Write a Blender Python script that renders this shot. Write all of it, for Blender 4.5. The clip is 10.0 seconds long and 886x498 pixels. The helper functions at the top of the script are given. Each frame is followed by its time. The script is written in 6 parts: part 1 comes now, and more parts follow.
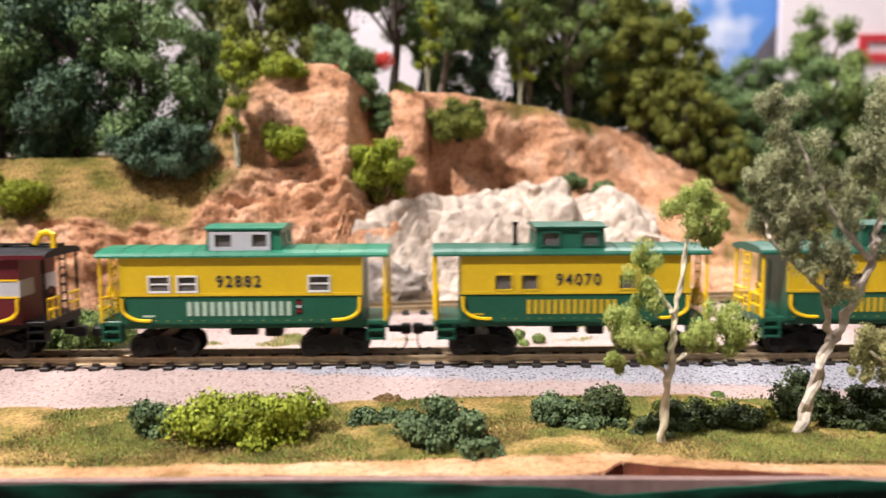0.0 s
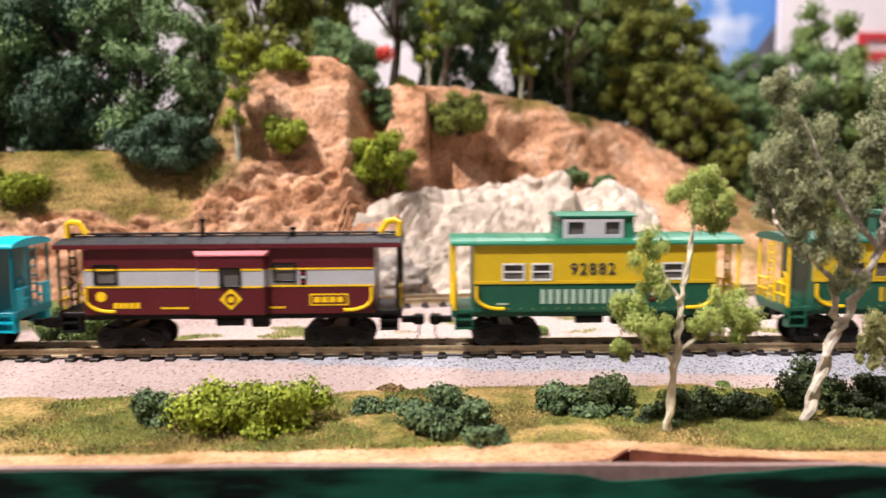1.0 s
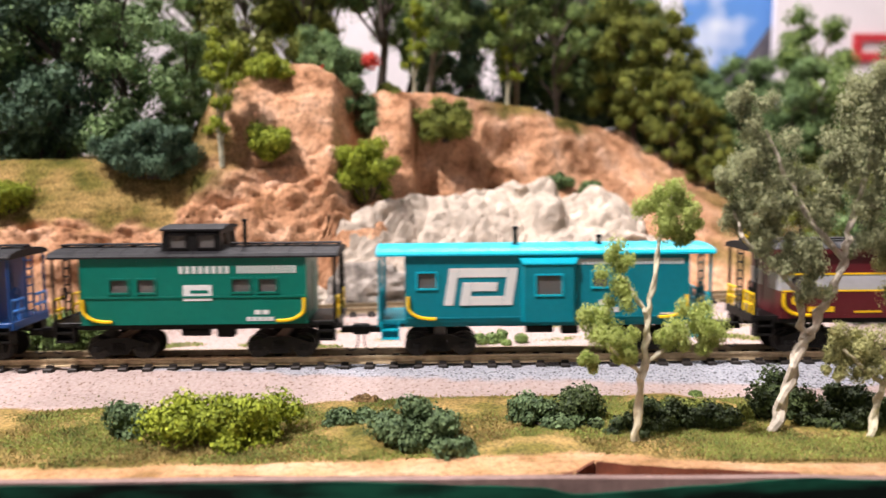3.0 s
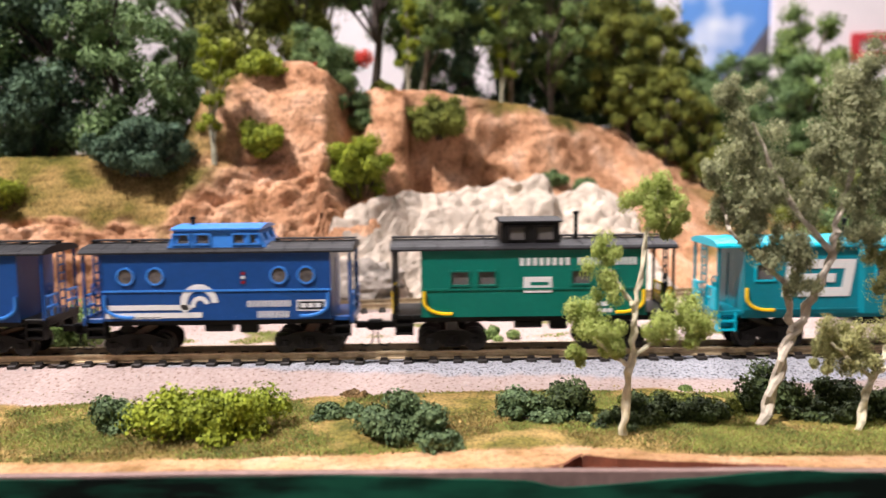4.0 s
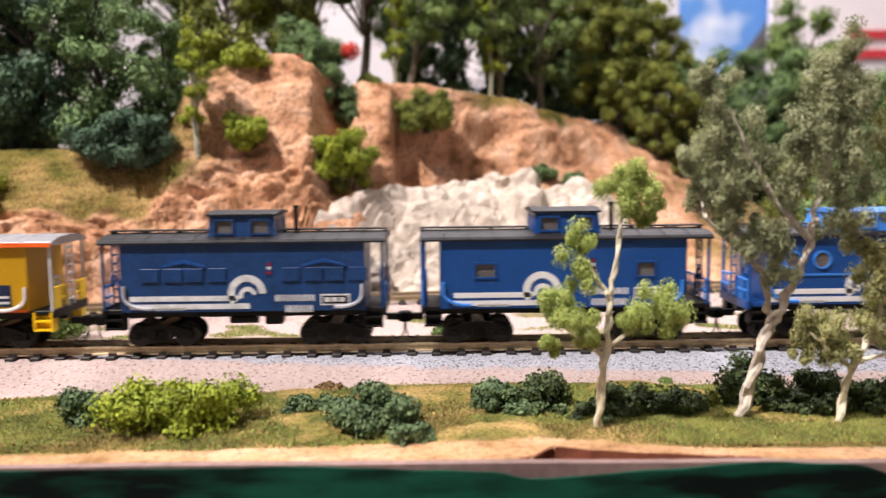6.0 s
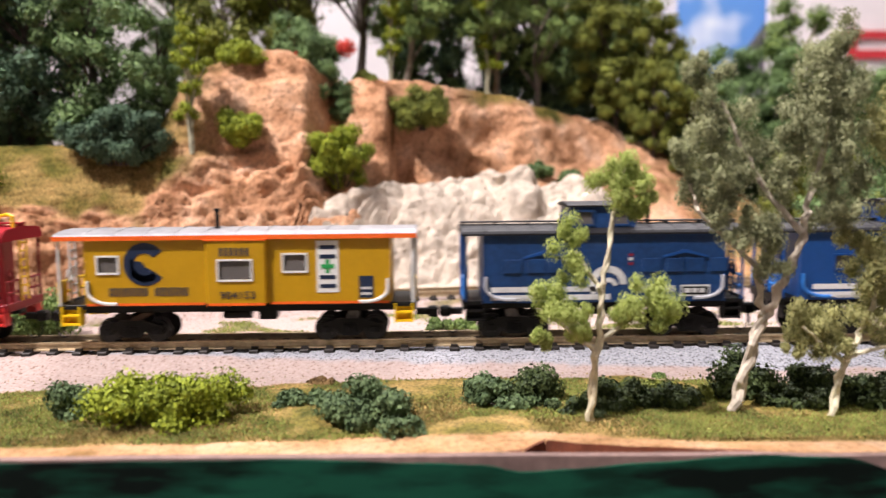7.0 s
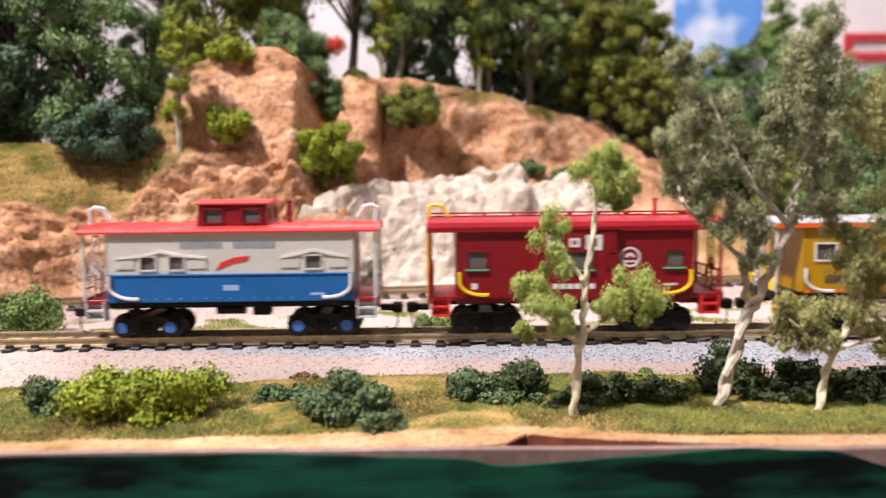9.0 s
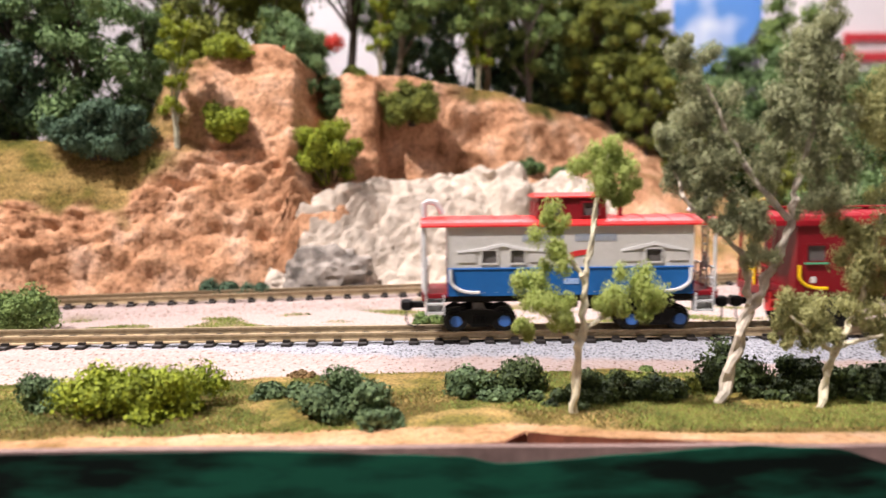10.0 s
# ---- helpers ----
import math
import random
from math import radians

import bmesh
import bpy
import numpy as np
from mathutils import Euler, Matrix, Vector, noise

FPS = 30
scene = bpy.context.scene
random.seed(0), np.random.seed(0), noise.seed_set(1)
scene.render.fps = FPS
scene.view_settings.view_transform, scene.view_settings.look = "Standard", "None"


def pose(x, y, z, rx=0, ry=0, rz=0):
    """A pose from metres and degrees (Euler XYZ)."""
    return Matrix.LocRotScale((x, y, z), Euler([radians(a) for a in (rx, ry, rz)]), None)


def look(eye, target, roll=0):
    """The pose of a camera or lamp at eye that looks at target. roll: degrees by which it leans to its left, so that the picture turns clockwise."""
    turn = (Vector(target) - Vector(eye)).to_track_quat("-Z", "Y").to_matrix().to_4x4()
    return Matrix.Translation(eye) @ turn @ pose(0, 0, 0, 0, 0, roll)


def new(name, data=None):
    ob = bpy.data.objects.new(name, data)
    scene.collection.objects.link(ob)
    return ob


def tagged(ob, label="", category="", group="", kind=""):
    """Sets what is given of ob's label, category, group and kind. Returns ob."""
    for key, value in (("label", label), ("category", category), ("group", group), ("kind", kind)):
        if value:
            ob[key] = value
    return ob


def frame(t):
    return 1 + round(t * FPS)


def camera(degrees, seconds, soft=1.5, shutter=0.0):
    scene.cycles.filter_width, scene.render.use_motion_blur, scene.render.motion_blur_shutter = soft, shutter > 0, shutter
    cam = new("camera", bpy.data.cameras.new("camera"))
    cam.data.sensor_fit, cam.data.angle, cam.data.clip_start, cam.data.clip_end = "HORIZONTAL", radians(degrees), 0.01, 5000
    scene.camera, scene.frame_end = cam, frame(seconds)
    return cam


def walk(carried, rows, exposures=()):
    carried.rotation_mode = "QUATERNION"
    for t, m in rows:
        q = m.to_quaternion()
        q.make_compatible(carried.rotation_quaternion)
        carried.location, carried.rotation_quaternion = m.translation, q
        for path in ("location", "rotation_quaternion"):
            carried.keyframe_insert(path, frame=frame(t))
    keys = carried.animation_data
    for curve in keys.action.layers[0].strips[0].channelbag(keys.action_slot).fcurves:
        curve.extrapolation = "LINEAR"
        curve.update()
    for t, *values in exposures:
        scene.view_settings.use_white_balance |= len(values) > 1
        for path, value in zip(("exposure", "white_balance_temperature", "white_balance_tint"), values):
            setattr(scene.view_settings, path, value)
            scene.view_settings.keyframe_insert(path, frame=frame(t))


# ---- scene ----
cam = camera(58.8, 10.0, soft=1.45, shutter=0.35)
cam.data.dof.use_dof, cam.data.dof.focus_distance, cam.data.dof.aperture_fstop = True, 0.186, 16.5
METRES, EYE, TILT, LEAN, TURN = 0.039, 0.054, 0.0, 0.0, -0.5
ROWS = [
    (0.0, 0.0, 0.0, 0.0, -0.03, -5.95, 0.29),
    (0.5, 0.007, 0.0151, -0.0297, -0.06, -5.95, 0.3),
    (1.0, -0.0285, 0.0242, -0.0709, -0.13, -5.93, 0.34),
    (1.5, 0.019, 0.0087, -0.0621, -0.13, -5.93, 0.37),
    (2.0, 0.1066, 0.029, -0.0536, -0.11, -5.91, 0.4),
    (2.5, 0.1137, 0.0019, -0.0052, -0.16, -5.91, 0.41),
    (4.0, 0.1885, 0.0101, -0.0423, -0.23, -5.86, 0.57),
    (4.5, 0.2494, 0.021, -0.0793, -0.2, -5.86, 0.62),
    (5.0, 0.3161, 0.0724, -0.0857, -0.17, -5.9, 0.63),
    (5.5, 0.3244, 0.069, -0.0914, -0.21, -5.93, 0.62),
    (7.0, 0.3655, 0.0886, -0.1433, -0.29, -5.86, 0.53),
    (7.5, 0.4593, 0.0807, -0.1655, -0.27, -5.8, 0.55),
    (8.0, 0.4456, 0.1221, -0.1712, -0.32, -5.74, 0.56),
    (8.5, 0.4335, 0.1707, -0.2077, -0.37, -5.66, 0.57),
    (9.0, 0.4468, 0.1337, -0.2028, -0.41, -5.62, 0.56),
    (9.5, 0.4498, 0.1211, -0.1798, -0.44, -5.62, 0.55),
    (10.0, 0.4504, 0.1681, -0.2269, -0.46, -5.59, 0.55),
]
walk(cam, [(t, pose(0, 0, EYE, TILT, LEAN, TURN) @ pose(METRES * x, METRES * y, METRES * z, 90 + pitch, roll, yaw)) for t, x, y, z, yaw, pitch, roll in ROWS])

# ---------------------------------------------------------------- light
world = bpy.data.worlds.new("hall_air")
world.use_nodes = True
world.node_tree.nodes["Background"].inputs[0].default_value = (0.9, 0.93, 1.0, 1)
world.node_tree.nodes["Background"].inputs[1].default_value = 0.004
scene.world = world
scene.view_settings.exposure = 0.03


def lamp(name, kind, eye, target, watts, colour, size):
    data = bpy.data.lights.new(name, kind)
    data.energy, data.color = watts, colour
    if kind == "AREA":
        data.shape, data.size, data.size_y = "RECTANGLE", size, size * 0.5
    else:
        data.shadow_soft_size, data.spot_size, data.spot_blend = size, radians(75), 0.6
    ob = new(name, data)
    ob.matrix_world = look(eye, target)
    return ob


# a bright spotlight on the hall's ceiling, and two broad unseen fill panels added
SPOT_AT = (-0.60, -0.27, 1.32)
lamp("ceiling_spotlight", "SPOT", SPOT_AT, (0.02, 0.27, 0), 196, (1.0, 0.905, 0.90), 0.035)
# added soft fill from the front, with no fixture in view
lamp("ceiling_panel_light", "AREA", (-0.5, -0.7, 1.62), (0, 0.1, 0), 4, (1.0, 0.97, 0.97), 1.2)
# added only to brighten the wall behind the layout
lamp("ceiling_panel_light", "AREA", (0.2, 1.25, 1.6), (0.2, 1.55, 0), 72, (1.0, 0.94, 0.95), 1.2)

# ---------------------------------------------------------------- materials
MATS = {}


def mat(name, colour, rough=0.6, metal=0.0, vary=0.12, grain=900.0, bump=0.15, coarse=120.0, island=0.0, obj_random=0.0, spec=0.35, rise=0.0003):
    """Paint, plastic, wood or soil: colour broken up at two scales, with fine relief."""
    if name in MATS:
        return MATS[name]
    m = bpy.data.materials.new(name)
    m.use_nodes = True
    nt = m.node_tree
    b = nt.nodes["Principled BSDF"]
    b.inputs["Roughness"].default_value, b.inputs["Metallic"].default_value = rough, metal
    b.inputs["Specular IOR Level"].default_value = spec
    co = nt.nodes.new("ShaderNodeTexCoord")
    fine, big = nt.nodes.new("ShaderNodeTexNoise"), nt.nodes.new("ShaderNodeTexNoise")
    fine.inputs["Scale"].default_value, big.inputs["Scale"].default_value = grain, coarse
    fine.inputs["Detail"].default_value, big.inputs["Detail"].default_value = 3.0, 2.0
    for n in (fine, big):
        nt.links.new(co.outputs["Object"], n.inputs["Vector"])
    add = nt.nodes.new("ShaderNodeMath")
    nt.links.new(fine.outputs["Fac"], add.inputs[0]), nt.links.new(big.outputs["Fac"], add.inputs[1])
    value = add.outputs[0]
    span = [0.6, 1.4]
    if island or obj_random:
        src = nt.nodes.new("ShaderNodeNewGeometry" if island else "ShaderNodeObjectInfo")
        mul = nt.nodes.new("ShaderNodeMath")
        mul.operation, mul.inputs[1].default_value = "MULTIPLY", island or obj_random
        nt.links.new(src.outputs["Random Per Island" if island else "Random"], mul.inputs[0])
        more = nt.nodes.new("ShaderNodeMath")
        nt.links.new(value, more.inputs[0]), nt.links.new(mul.outputs[0], more.inputs[1])
        value, span[1] = more.outputs[0], 1.4 + (island or obj_random)
    rng = nt.nodes.new("ShaderNodeMapRange")
    rng.inputs["From Min"].default_value, rng.inputs["From Max"].default_value = span
    rng.inputs["To Min"].default_value, rng.inputs["To Max"].default_value = 1 - vary * 1.5, 1 + vary * 1.5
    nt.links.new(value, rng.inputs["Value"])
    mix = nt.nodes.new("ShaderNodeVectorMath")
    mix.operation = "SCALE"
    mix.inputs[0].default_value = colour
    nt.links.new(rng.outputs[0], mix.inputs["Scale"])
    nt.links.new(mix.outputs[0], b.inputs["Base Color"])
    if bump:
        bp = nt.nodes.new("ShaderNodeBump")
        bp.inputs["Strength"].default_value, bp.inputs["Distance"].default_value = bump, rise
        nt.links.new(fine.outputs["Fac"], bp.inputs["Height"])
        nt.links.new(bp.outputs[0], b.inputs["Normal"])
    MATS[name] = m
    return m


def leaf(name, dark, light, rough=0.75, thin=0.0):
    """Foam foliage: each flake its own shade between two greens."""
    m = bpy.data.materials.new(name)
    m.use_nodes = True
    nt = m.node_tree
    b = nt.nodes["Principled BSDF"]
    b.inputs["Roughness"].default_value = rough
    b.inputs["Specular IOR Level"].default_value = 0.3
    geo, co, big = nt.nodes.new("ShaderNodeNewGeometry"), nt.nodes.new("ShaderNodeTexCoord"), nt.nodes.new("ShaderNodeTexNoise")
    big.inputs["Scale"].default_value = 110.0
    nt.links.new(co.outputs["Object"], big.inputs["Vector"])
    add, ramp = nt.nodes.new("ShaderNodeMath"), nt.nodes.new("ShaderNodeMapRange")
    mul = nt.nodes.new("ShaderNodeMath")
    mul.operation, mul.inputs[1].default_value = "MULTIPLY", 0.55
    nt.links.new(geo.outputs["Random Per Island"], mul.inputs[0])
    nt.links.new(mul.outputs[0], add.inputs[0]), nt.links.new(big.outputs["Fac"], add.inputs[1])
    ramp.inputs["From Min"].default_value, ramp.inputs["From Max"].default_value = 0.38, 1.12
    nt.links.new(add.outputs[0], ramp.inputs["Value"])
    mix = nt.nodes.new("ShaderNodeMix")
    mix.data_type = "RGBA"
    mix.inputs["A"].default_value, mix.inputs["B"].default_value = (*dark, 1), (*light, 1)
    nt.links.new(ramp.outputs[0], mix.inputs["Factor"])
    nt.links.new(mix.outputs["Result"], b.inputs["Base Color"])
    if thin:
        glow, both = nt.nodes.new("ShaderNodeBsdfTranslucent"), nt.nodes.new("ShaderNodeMixShader")
        both.inputs[0].default_value = thin
        nt.links.new(mix.outputs["Result"], glow.inputs["Color"])
        nt.links.new(b.outputs[0], both.inputs[1]), nt.links.new(glow.outputs[0], both.inputs[2])
        nt.links.new(both.outputs[0], nt.nodes["Material Output"].inputs["Surface"])
    return m


def glass(name, tint):
    m = bpy.data.materials.new(name)
    m.use_nodes = True
    b = m.node_tree.nodes["Principled BSDF"]
    b.inputs["Base Color"].default_value = (*tint, 1)
    b.inputs["Transmission Weight"].default_value, b.inputs["Roughness"].default_value, b.inputs["IOR"].default_value = 0.55, 0.12, 1.3
    return m


YELLOW = mat("yellow_paint", (0.58, 0.405, 0.016), 0.38, vary=0.05)
SAFETY = mat("safety_yellow", (0.85, 0.55, 0.01), 0.4, vary=0.05)
DKGREEN = mat("dark_green_paint", (0.012, 0.085, 0.05), 0.35, vary=0.08)
ROOFGREEN = mat("green_roof_paint", (0.02, 0.16, 0.09), 0.32, vary=0.08)
DARKROOFGREEN = mat("dark_green_roof_paint", (0.012, 0.09, 0.055), 0.36, vary=0.08)
MAROON = mat("maroon_paint", (0.095, 0.011, 0.016), 0.36, vary=0.08)
LIGHTGREY = mat("light_grey_paint", (0.42, 0.43, 0.46), 0.4, vary=0.05)
TEAL = mat("turquoise_paint", (0.0, 0.175, 0.23), 0.36, vary=0.06)
TEALBRIGHT = mat("bright_turquoise_paint", (0.0, 0.40, 0.53), 0.36, vary=0.05)
JADE = mat("jade_green_paint", (0.0, 0.14, 0.10), 0.36, vary=0.06)
BLUE = mat("blue_paint", (0.007, 0.055, 0.215), 0.36, vary=0.07)
BLUETOP = mat("light_blue_paint", (0.04, 0.20, 0.60), 0.33, vary=0.05)
BLUEDARK = mat("weathered_blue_paint", (0.008, 0.038, 0.125), 0.4, vary=0.22)
BLACK = mat("black_plastic", (0.005, 0.0045, 0.0045), 0.5, vary=0.2, spec=0.22)
ROOFBLACK = mat("black_roof_paint", (0.012, 0.012, 0.014), 0.6, vary=0.25, spec=0.22)
WHITE = mat("white_print", (0.66, 0.66, 0.65), 0.5, vary=0.03)
DULLWHITE = mat("dull_white_print", (0.55, 0.56, 0.56), 0.55, vary=0.18, coarse=300)
CHESSYELLOW = mat("golden_yellow_paint", (0.42, 0.235, 0.005), 0.4, vary=0.05)
NAVY = mat("navy_print", (0.01, 0.02, 0.05), 0.45, vary=0.05)
ORANGE = mat("vermilion_paint", (0.75, 0.12, 0.015), 0.38, vary=0.05)
SILVER = mat("silver_roof_paint", (0.27, 0.27, 0.285), 0.4, metal=0.3, vary=0.12)
RED = mat("red_paint", (0.19, 0.005, 0.011), 0.42, vary=0.06)
REDROOF = mat("matt_red_roof_paint", (0.25, 0.007, 0.014), 0.7, vary=0.08, spec=0.15)
REDBRIGHT = mat("bright_red_paint", (0.58, 0.035, 0.035), 0.36, vary=0.05)
PINK = mat("pale_red_paint", (0.62, 0.16, 0.18), 0.4, vary=0.04)
CREAM = mat("off_white_paint", (0.53, 0.52, 0.49), 0.42, vary=0.05)
ROYAL = mat("royal_blue_paint", (0.012, 0.11, 0.34), 0.36, vary=0.06)
CROSSGREEN = mat("green_print", (0.02, 0.28, 0.07), 0.45, vary=0.05)
GREENSILL = mat("mint_sill_paint", (0.08, 0.38, 0.20), 0.45, vary=0.05)
WINDOWGREY = mat("aluminium_window_grey", (0.55, 0.56, 0.60), 0.4, metal=0.2, vary=0.05)
PANE = glass("smoked_window_glass", (0.24, 0.22, 0.21))
RAIL = mat("nickel_silver_rail", (0.42, 0.33, 0.21), 0.42, metal=0.55, vary=0.2, coarse=60)
TIE = mat("black_plastic_tie", (0.022, 0.018, 0.016), 0.55, vary=0.3, obj_random=0.4)
WHEEL = mat("blackened_wheel", (0.010, 0.009, 0.009), 0.4, vary=0.2, spec=0.4)
AXLEBLUE = mat("blue_axle_cap", (0.05, 0.14, 0.40), 0.4, vary=0.1)
BARK = mat("dark_bark", (0.07, 0.055, 0.045), 0.85, vary=0.3, grain=1500, bump=0.6)
PALEBARK = mat("pale_twisted_bark", (0.66, 0.61, 0.44), 0.7, vary=0.2, grain=900, coarse=350, bump=0.7)
GREYBARK = mat("grey_bark", (0.54, 0.48, 0.39), 0.7, vary=0.3, grain=900, coarse=350, bump=0.7)
LEAF_DARK = leaf("dark_green_foam", (0.025, 0.055, 0.02), (0.20, 0.31, 0.115))
LEAF_BLUE = leaf("blue_green_foam", (0.018, 0.045, 0.027), (0.11, 0.185, 0.105))
LEAF_OLIVE = leaf("olive_foam", (0.045, 0.06, 0.008), (0.25, 0.28, 0.05))
LEAF_MID = leaf("mid_green_foam", (0.05, 0.09, 0.025), (0.25, 0.35, 0.10))
LEAF_GREY = leaf("grey_green_foam", (0.028, 0.055, 0.022), (0.14, 0.205, 0.085))
LEAF_LIME = leaf("lime_green_foam", (0.09, 0.125, 0.008), (0.33, 0.39, 0.03))
LEAF_SAGE = leaf("sage_green_foam", (0.18, 0.185, 0.07), (0.50, 0.49, 0.21), thin=0.3)
LEAF_SAGEGREY = leaf("grey_sage_foam", (0.15, 0.165, 0.085), (0.46, 0.48, 0.27), thin=0.3)
# front undergrowth green, darkened so the trees' shade is in its colour
LEAF_TREE_SHADE = leaf("tree_shade_green_foam", (0.012, 0.024, 0.008), (0.085, 0.12, 0.035))
LEAF_SPRING = leaf("spring_green_foam", (0.24, 0.31, 0.065), (0.54, 0.61, 0.20), thin=0.35)
TURF = leaf("mixed_turf", (0.085, 0.072, 0.018), (0.31, 0.23, 0.075))
TURFGREEN = leaf("green_turf", (0.07, 0.10, 0.02), (0.28, 0.32, 0.07))
STONE = leaf("loose_ballast", (0.06, 0.06, 0.065), (0.46, 0.465, 0.49), 0.8)

# ---------------------------------------------------------------- mesh helpers


def part(name, bm, material, parent, label=""):
    """Links a bmesh as one mesh object under a thing or a part."""
    me = bpy.data.meshes.new(name)
    bm.to_mesh(me)
    bm.free()
    me.materials.append(material)
    ob = new(name, me)
    ob.parent = parent
    return tagged(ob, label)


def thing(name, m, label, category, group="", kind=""):
    ob = new(name)
    ob.empty_display_size = 0.01
    ob.matrix_world = m
    return tagged(ob, label, category, group, kind)


def box(bm, x0, x1, y0, y1, z0, z1, bevel=0.0, m=None):
    made = bmesh.ops.create_cube(bm, size=1.0, matrix=Matrix.Translation(((x0 + x1) / 2, (y0 + y1) / 2, (z0 + z1) / 2)) @ Matrix.Diagonal((abs(x1 - x0), abs(y1 - y0), abs(z1 - z0), 1)))
    vs = made["verts"]
    if bevel:
        es = list({e for v in vs for e in v.link_edges})
        out = bmesh.ops.bevel(bm, geom=es, offset=bevel, segments=1, affect="EDGES", profile=0.5)
        vs = list({v for f in out["faces"] for v in f.verts} | {v for v in vs if v.is_valid})
    if m:
        bmesh.ops.transform(bm, matrix=m, verts=vs)
    return bm


def B(*a, **k):
    return box(bmesh.new(), *a, **k)


def tube(bm, pts, radii, sides=6):
    """A round bar along points, with one radius or one for each point."""
    pts = [Vector(p) for p in pts]
    radii = [radii] * len(pts) if isinstance(radii, float) else radii
    rings = []
    for i, p in enumerate(pts):
        d = (pts[min(i + 1, len(pts) - 1)] - pts[max(i - 1, 0)]).normalized()
        side = d.cross(Vector((0, 1, 0.03))).normalized() if abs(d.y) < 0.9 else d.cross(Vector((0, 0, 1))).normalized()
        up = side.cross(d)
        rings.append([bm.verts.new(p + (side * math.cos(a) + up * math.sin(a)) * radii[i]) for a in (k * 2 * math.pi / sides for k in range(sides))])
    for a, b in zip(rings, rings[1:]):
        for k in range(sides):
            bm.faces.new((a[k], a[(k + 1) % sides], b[(k + 1) % sides], b[k]))
    bm.faces.new(rings[0][::-1]), bm.faces.new(rings[-1])
    return bm


def disc(bm, x, y0, y1, z, r, sides=20, inner=0.0):
    """A disc or ring whose axis runs along y."""
    def circle(y, rad):
        return [bm.verts.new((x + rad * math.cos(k * 2 * math.pi / sides), y, z + rad * math.sin(k * 2 * math.pi / sides))) for k in range(sides)]
    a, b = circle(y0, r), circle(y1, r)
    c, d = (circle(y0, inner), circle(y1, inner)) if inner else (None, None)
    for k in range(sides):
        j = (k + 1) % sides
        bm.faces.new((a[k], a[j], b[j], b[k]))
        if inner:
            bm.faces.new((c[j], c[k], d[k], d[j])), bm.faces.new((a[j], a[k], c[k], c[j])), bm.faces.new((b[k], b[j], d[j], d[k]))
    if not inner:
        bm.faces.new(a), bm.faces.new(b[::-1])
    bmesh.ops.recalc_face_normals(bm, faces=bm.faces)
    return bm


def wall(bm, x0, x1, z0, z1, y0, y1, holes=()):
    """A wall along x with real openings (hx0, hx1, hz0, hz1)."""
    xs = sorted({x0, x1, *(min(max(h, x0), x1) for q in holes for h in q[:2])})
    zs = sorted({z0, z1, *(min(max(h, z0), z1) for q in holes for h in q[2:4])})
    solid = {}
    for i in range(len(xs) - 1):
        for k in range(len(zs) - 1):
            cx, cz = (xs[i] + xs[i + 1]) / 2, (zs[k] + zs[k + 1]) / 2
            solid[i, k] = not any(a < cx < b and c < cz < d for a, b, c, d in holes)
    cache = {}

    def v(i, k, y):
        key = (i, k, y)
        if key not in cache:
            cache[key] = bm.verts.new((xs[i], y, zs[k]))
        return cache[key]

    for (i, k), s in solid.items():
        if not s:
            continue
        bm.faces.new([v(i, k, y0), v(i + 1, k, y0), v(i + 1, k + 1, y0), v(i, k + 1, y0)])
        bm.faces.new([v(i, k, y1), v(i, k + 1, y1), v(i + 1, k + 1, y1), v(i + 1, k, y1)])
        if not solid.get((i - 1, k)):
            bm.faces.new([v(i, k, y1), v(i, k, y0), v(i, k + 1, y0), v(i, k + 1, y1)])
        if not solid.get((i + 1, k)):
            bm.faces.new([v(i + 1, k, y0), v(i + 1, k, y1), v(i + 1, k + 1, y1), v(i + 1, k + 1, y0)])
        if not solid.get((i, k - 1)):
            bm.faces.new([v(i, k, y1), v(i + 1, k, y1), v(i + 1, k, y0), v(i, k, y0)])
        if not solid.get((i, k + 1)):
            bm.faces.new([v(i, k + 1, y0), v(i + 1, k + 1, y0), v(i + 1, k + 1, y1), v(i, k + 1, y1)])
    bmesh.ops.recalc_face_normals(bm, faces=bm.faces)
    return bm


def extrude_x(bm, outline, x0, x1):
    """A closed outline of (y, z) carried along x."""
    a = [bm.verts.new((x0, y, z)) for y, z in outline]
    b = [bm.verts.new((x1, y, z)) for y, z in outline]
    n = len(outline)
    for k in range(n):
        bm.faces.new((a[k], a[(k + 1) % n], b[(k + 1) % n], b[k]))
    bm.faces.new(a), bm.faces.new(b[::-1])
    bmesh.ops.recalc_face_normals(bm, faces=bm.faces)
    return bm


def extrude_y(bm, outline, y0, y1):
    """A closed outline of (x, z) carried along y."""
    a = [bm.verts.new((x, y0, z)) for x, z in outline]
    b = [bm.verts.new((x, y1, z)) for x, z in outline]
    n = len(outline)
    for k in range(n):
        bm.faces.new((a[k], a[(k + 1) % n], b[(k + 1) % n], b[k]))
    bm.faces.new(a), bm.faces.new(b[::-1])
    bmesh.ops.recalc_face_normals(bm, faces=bm.faces)
    return bm


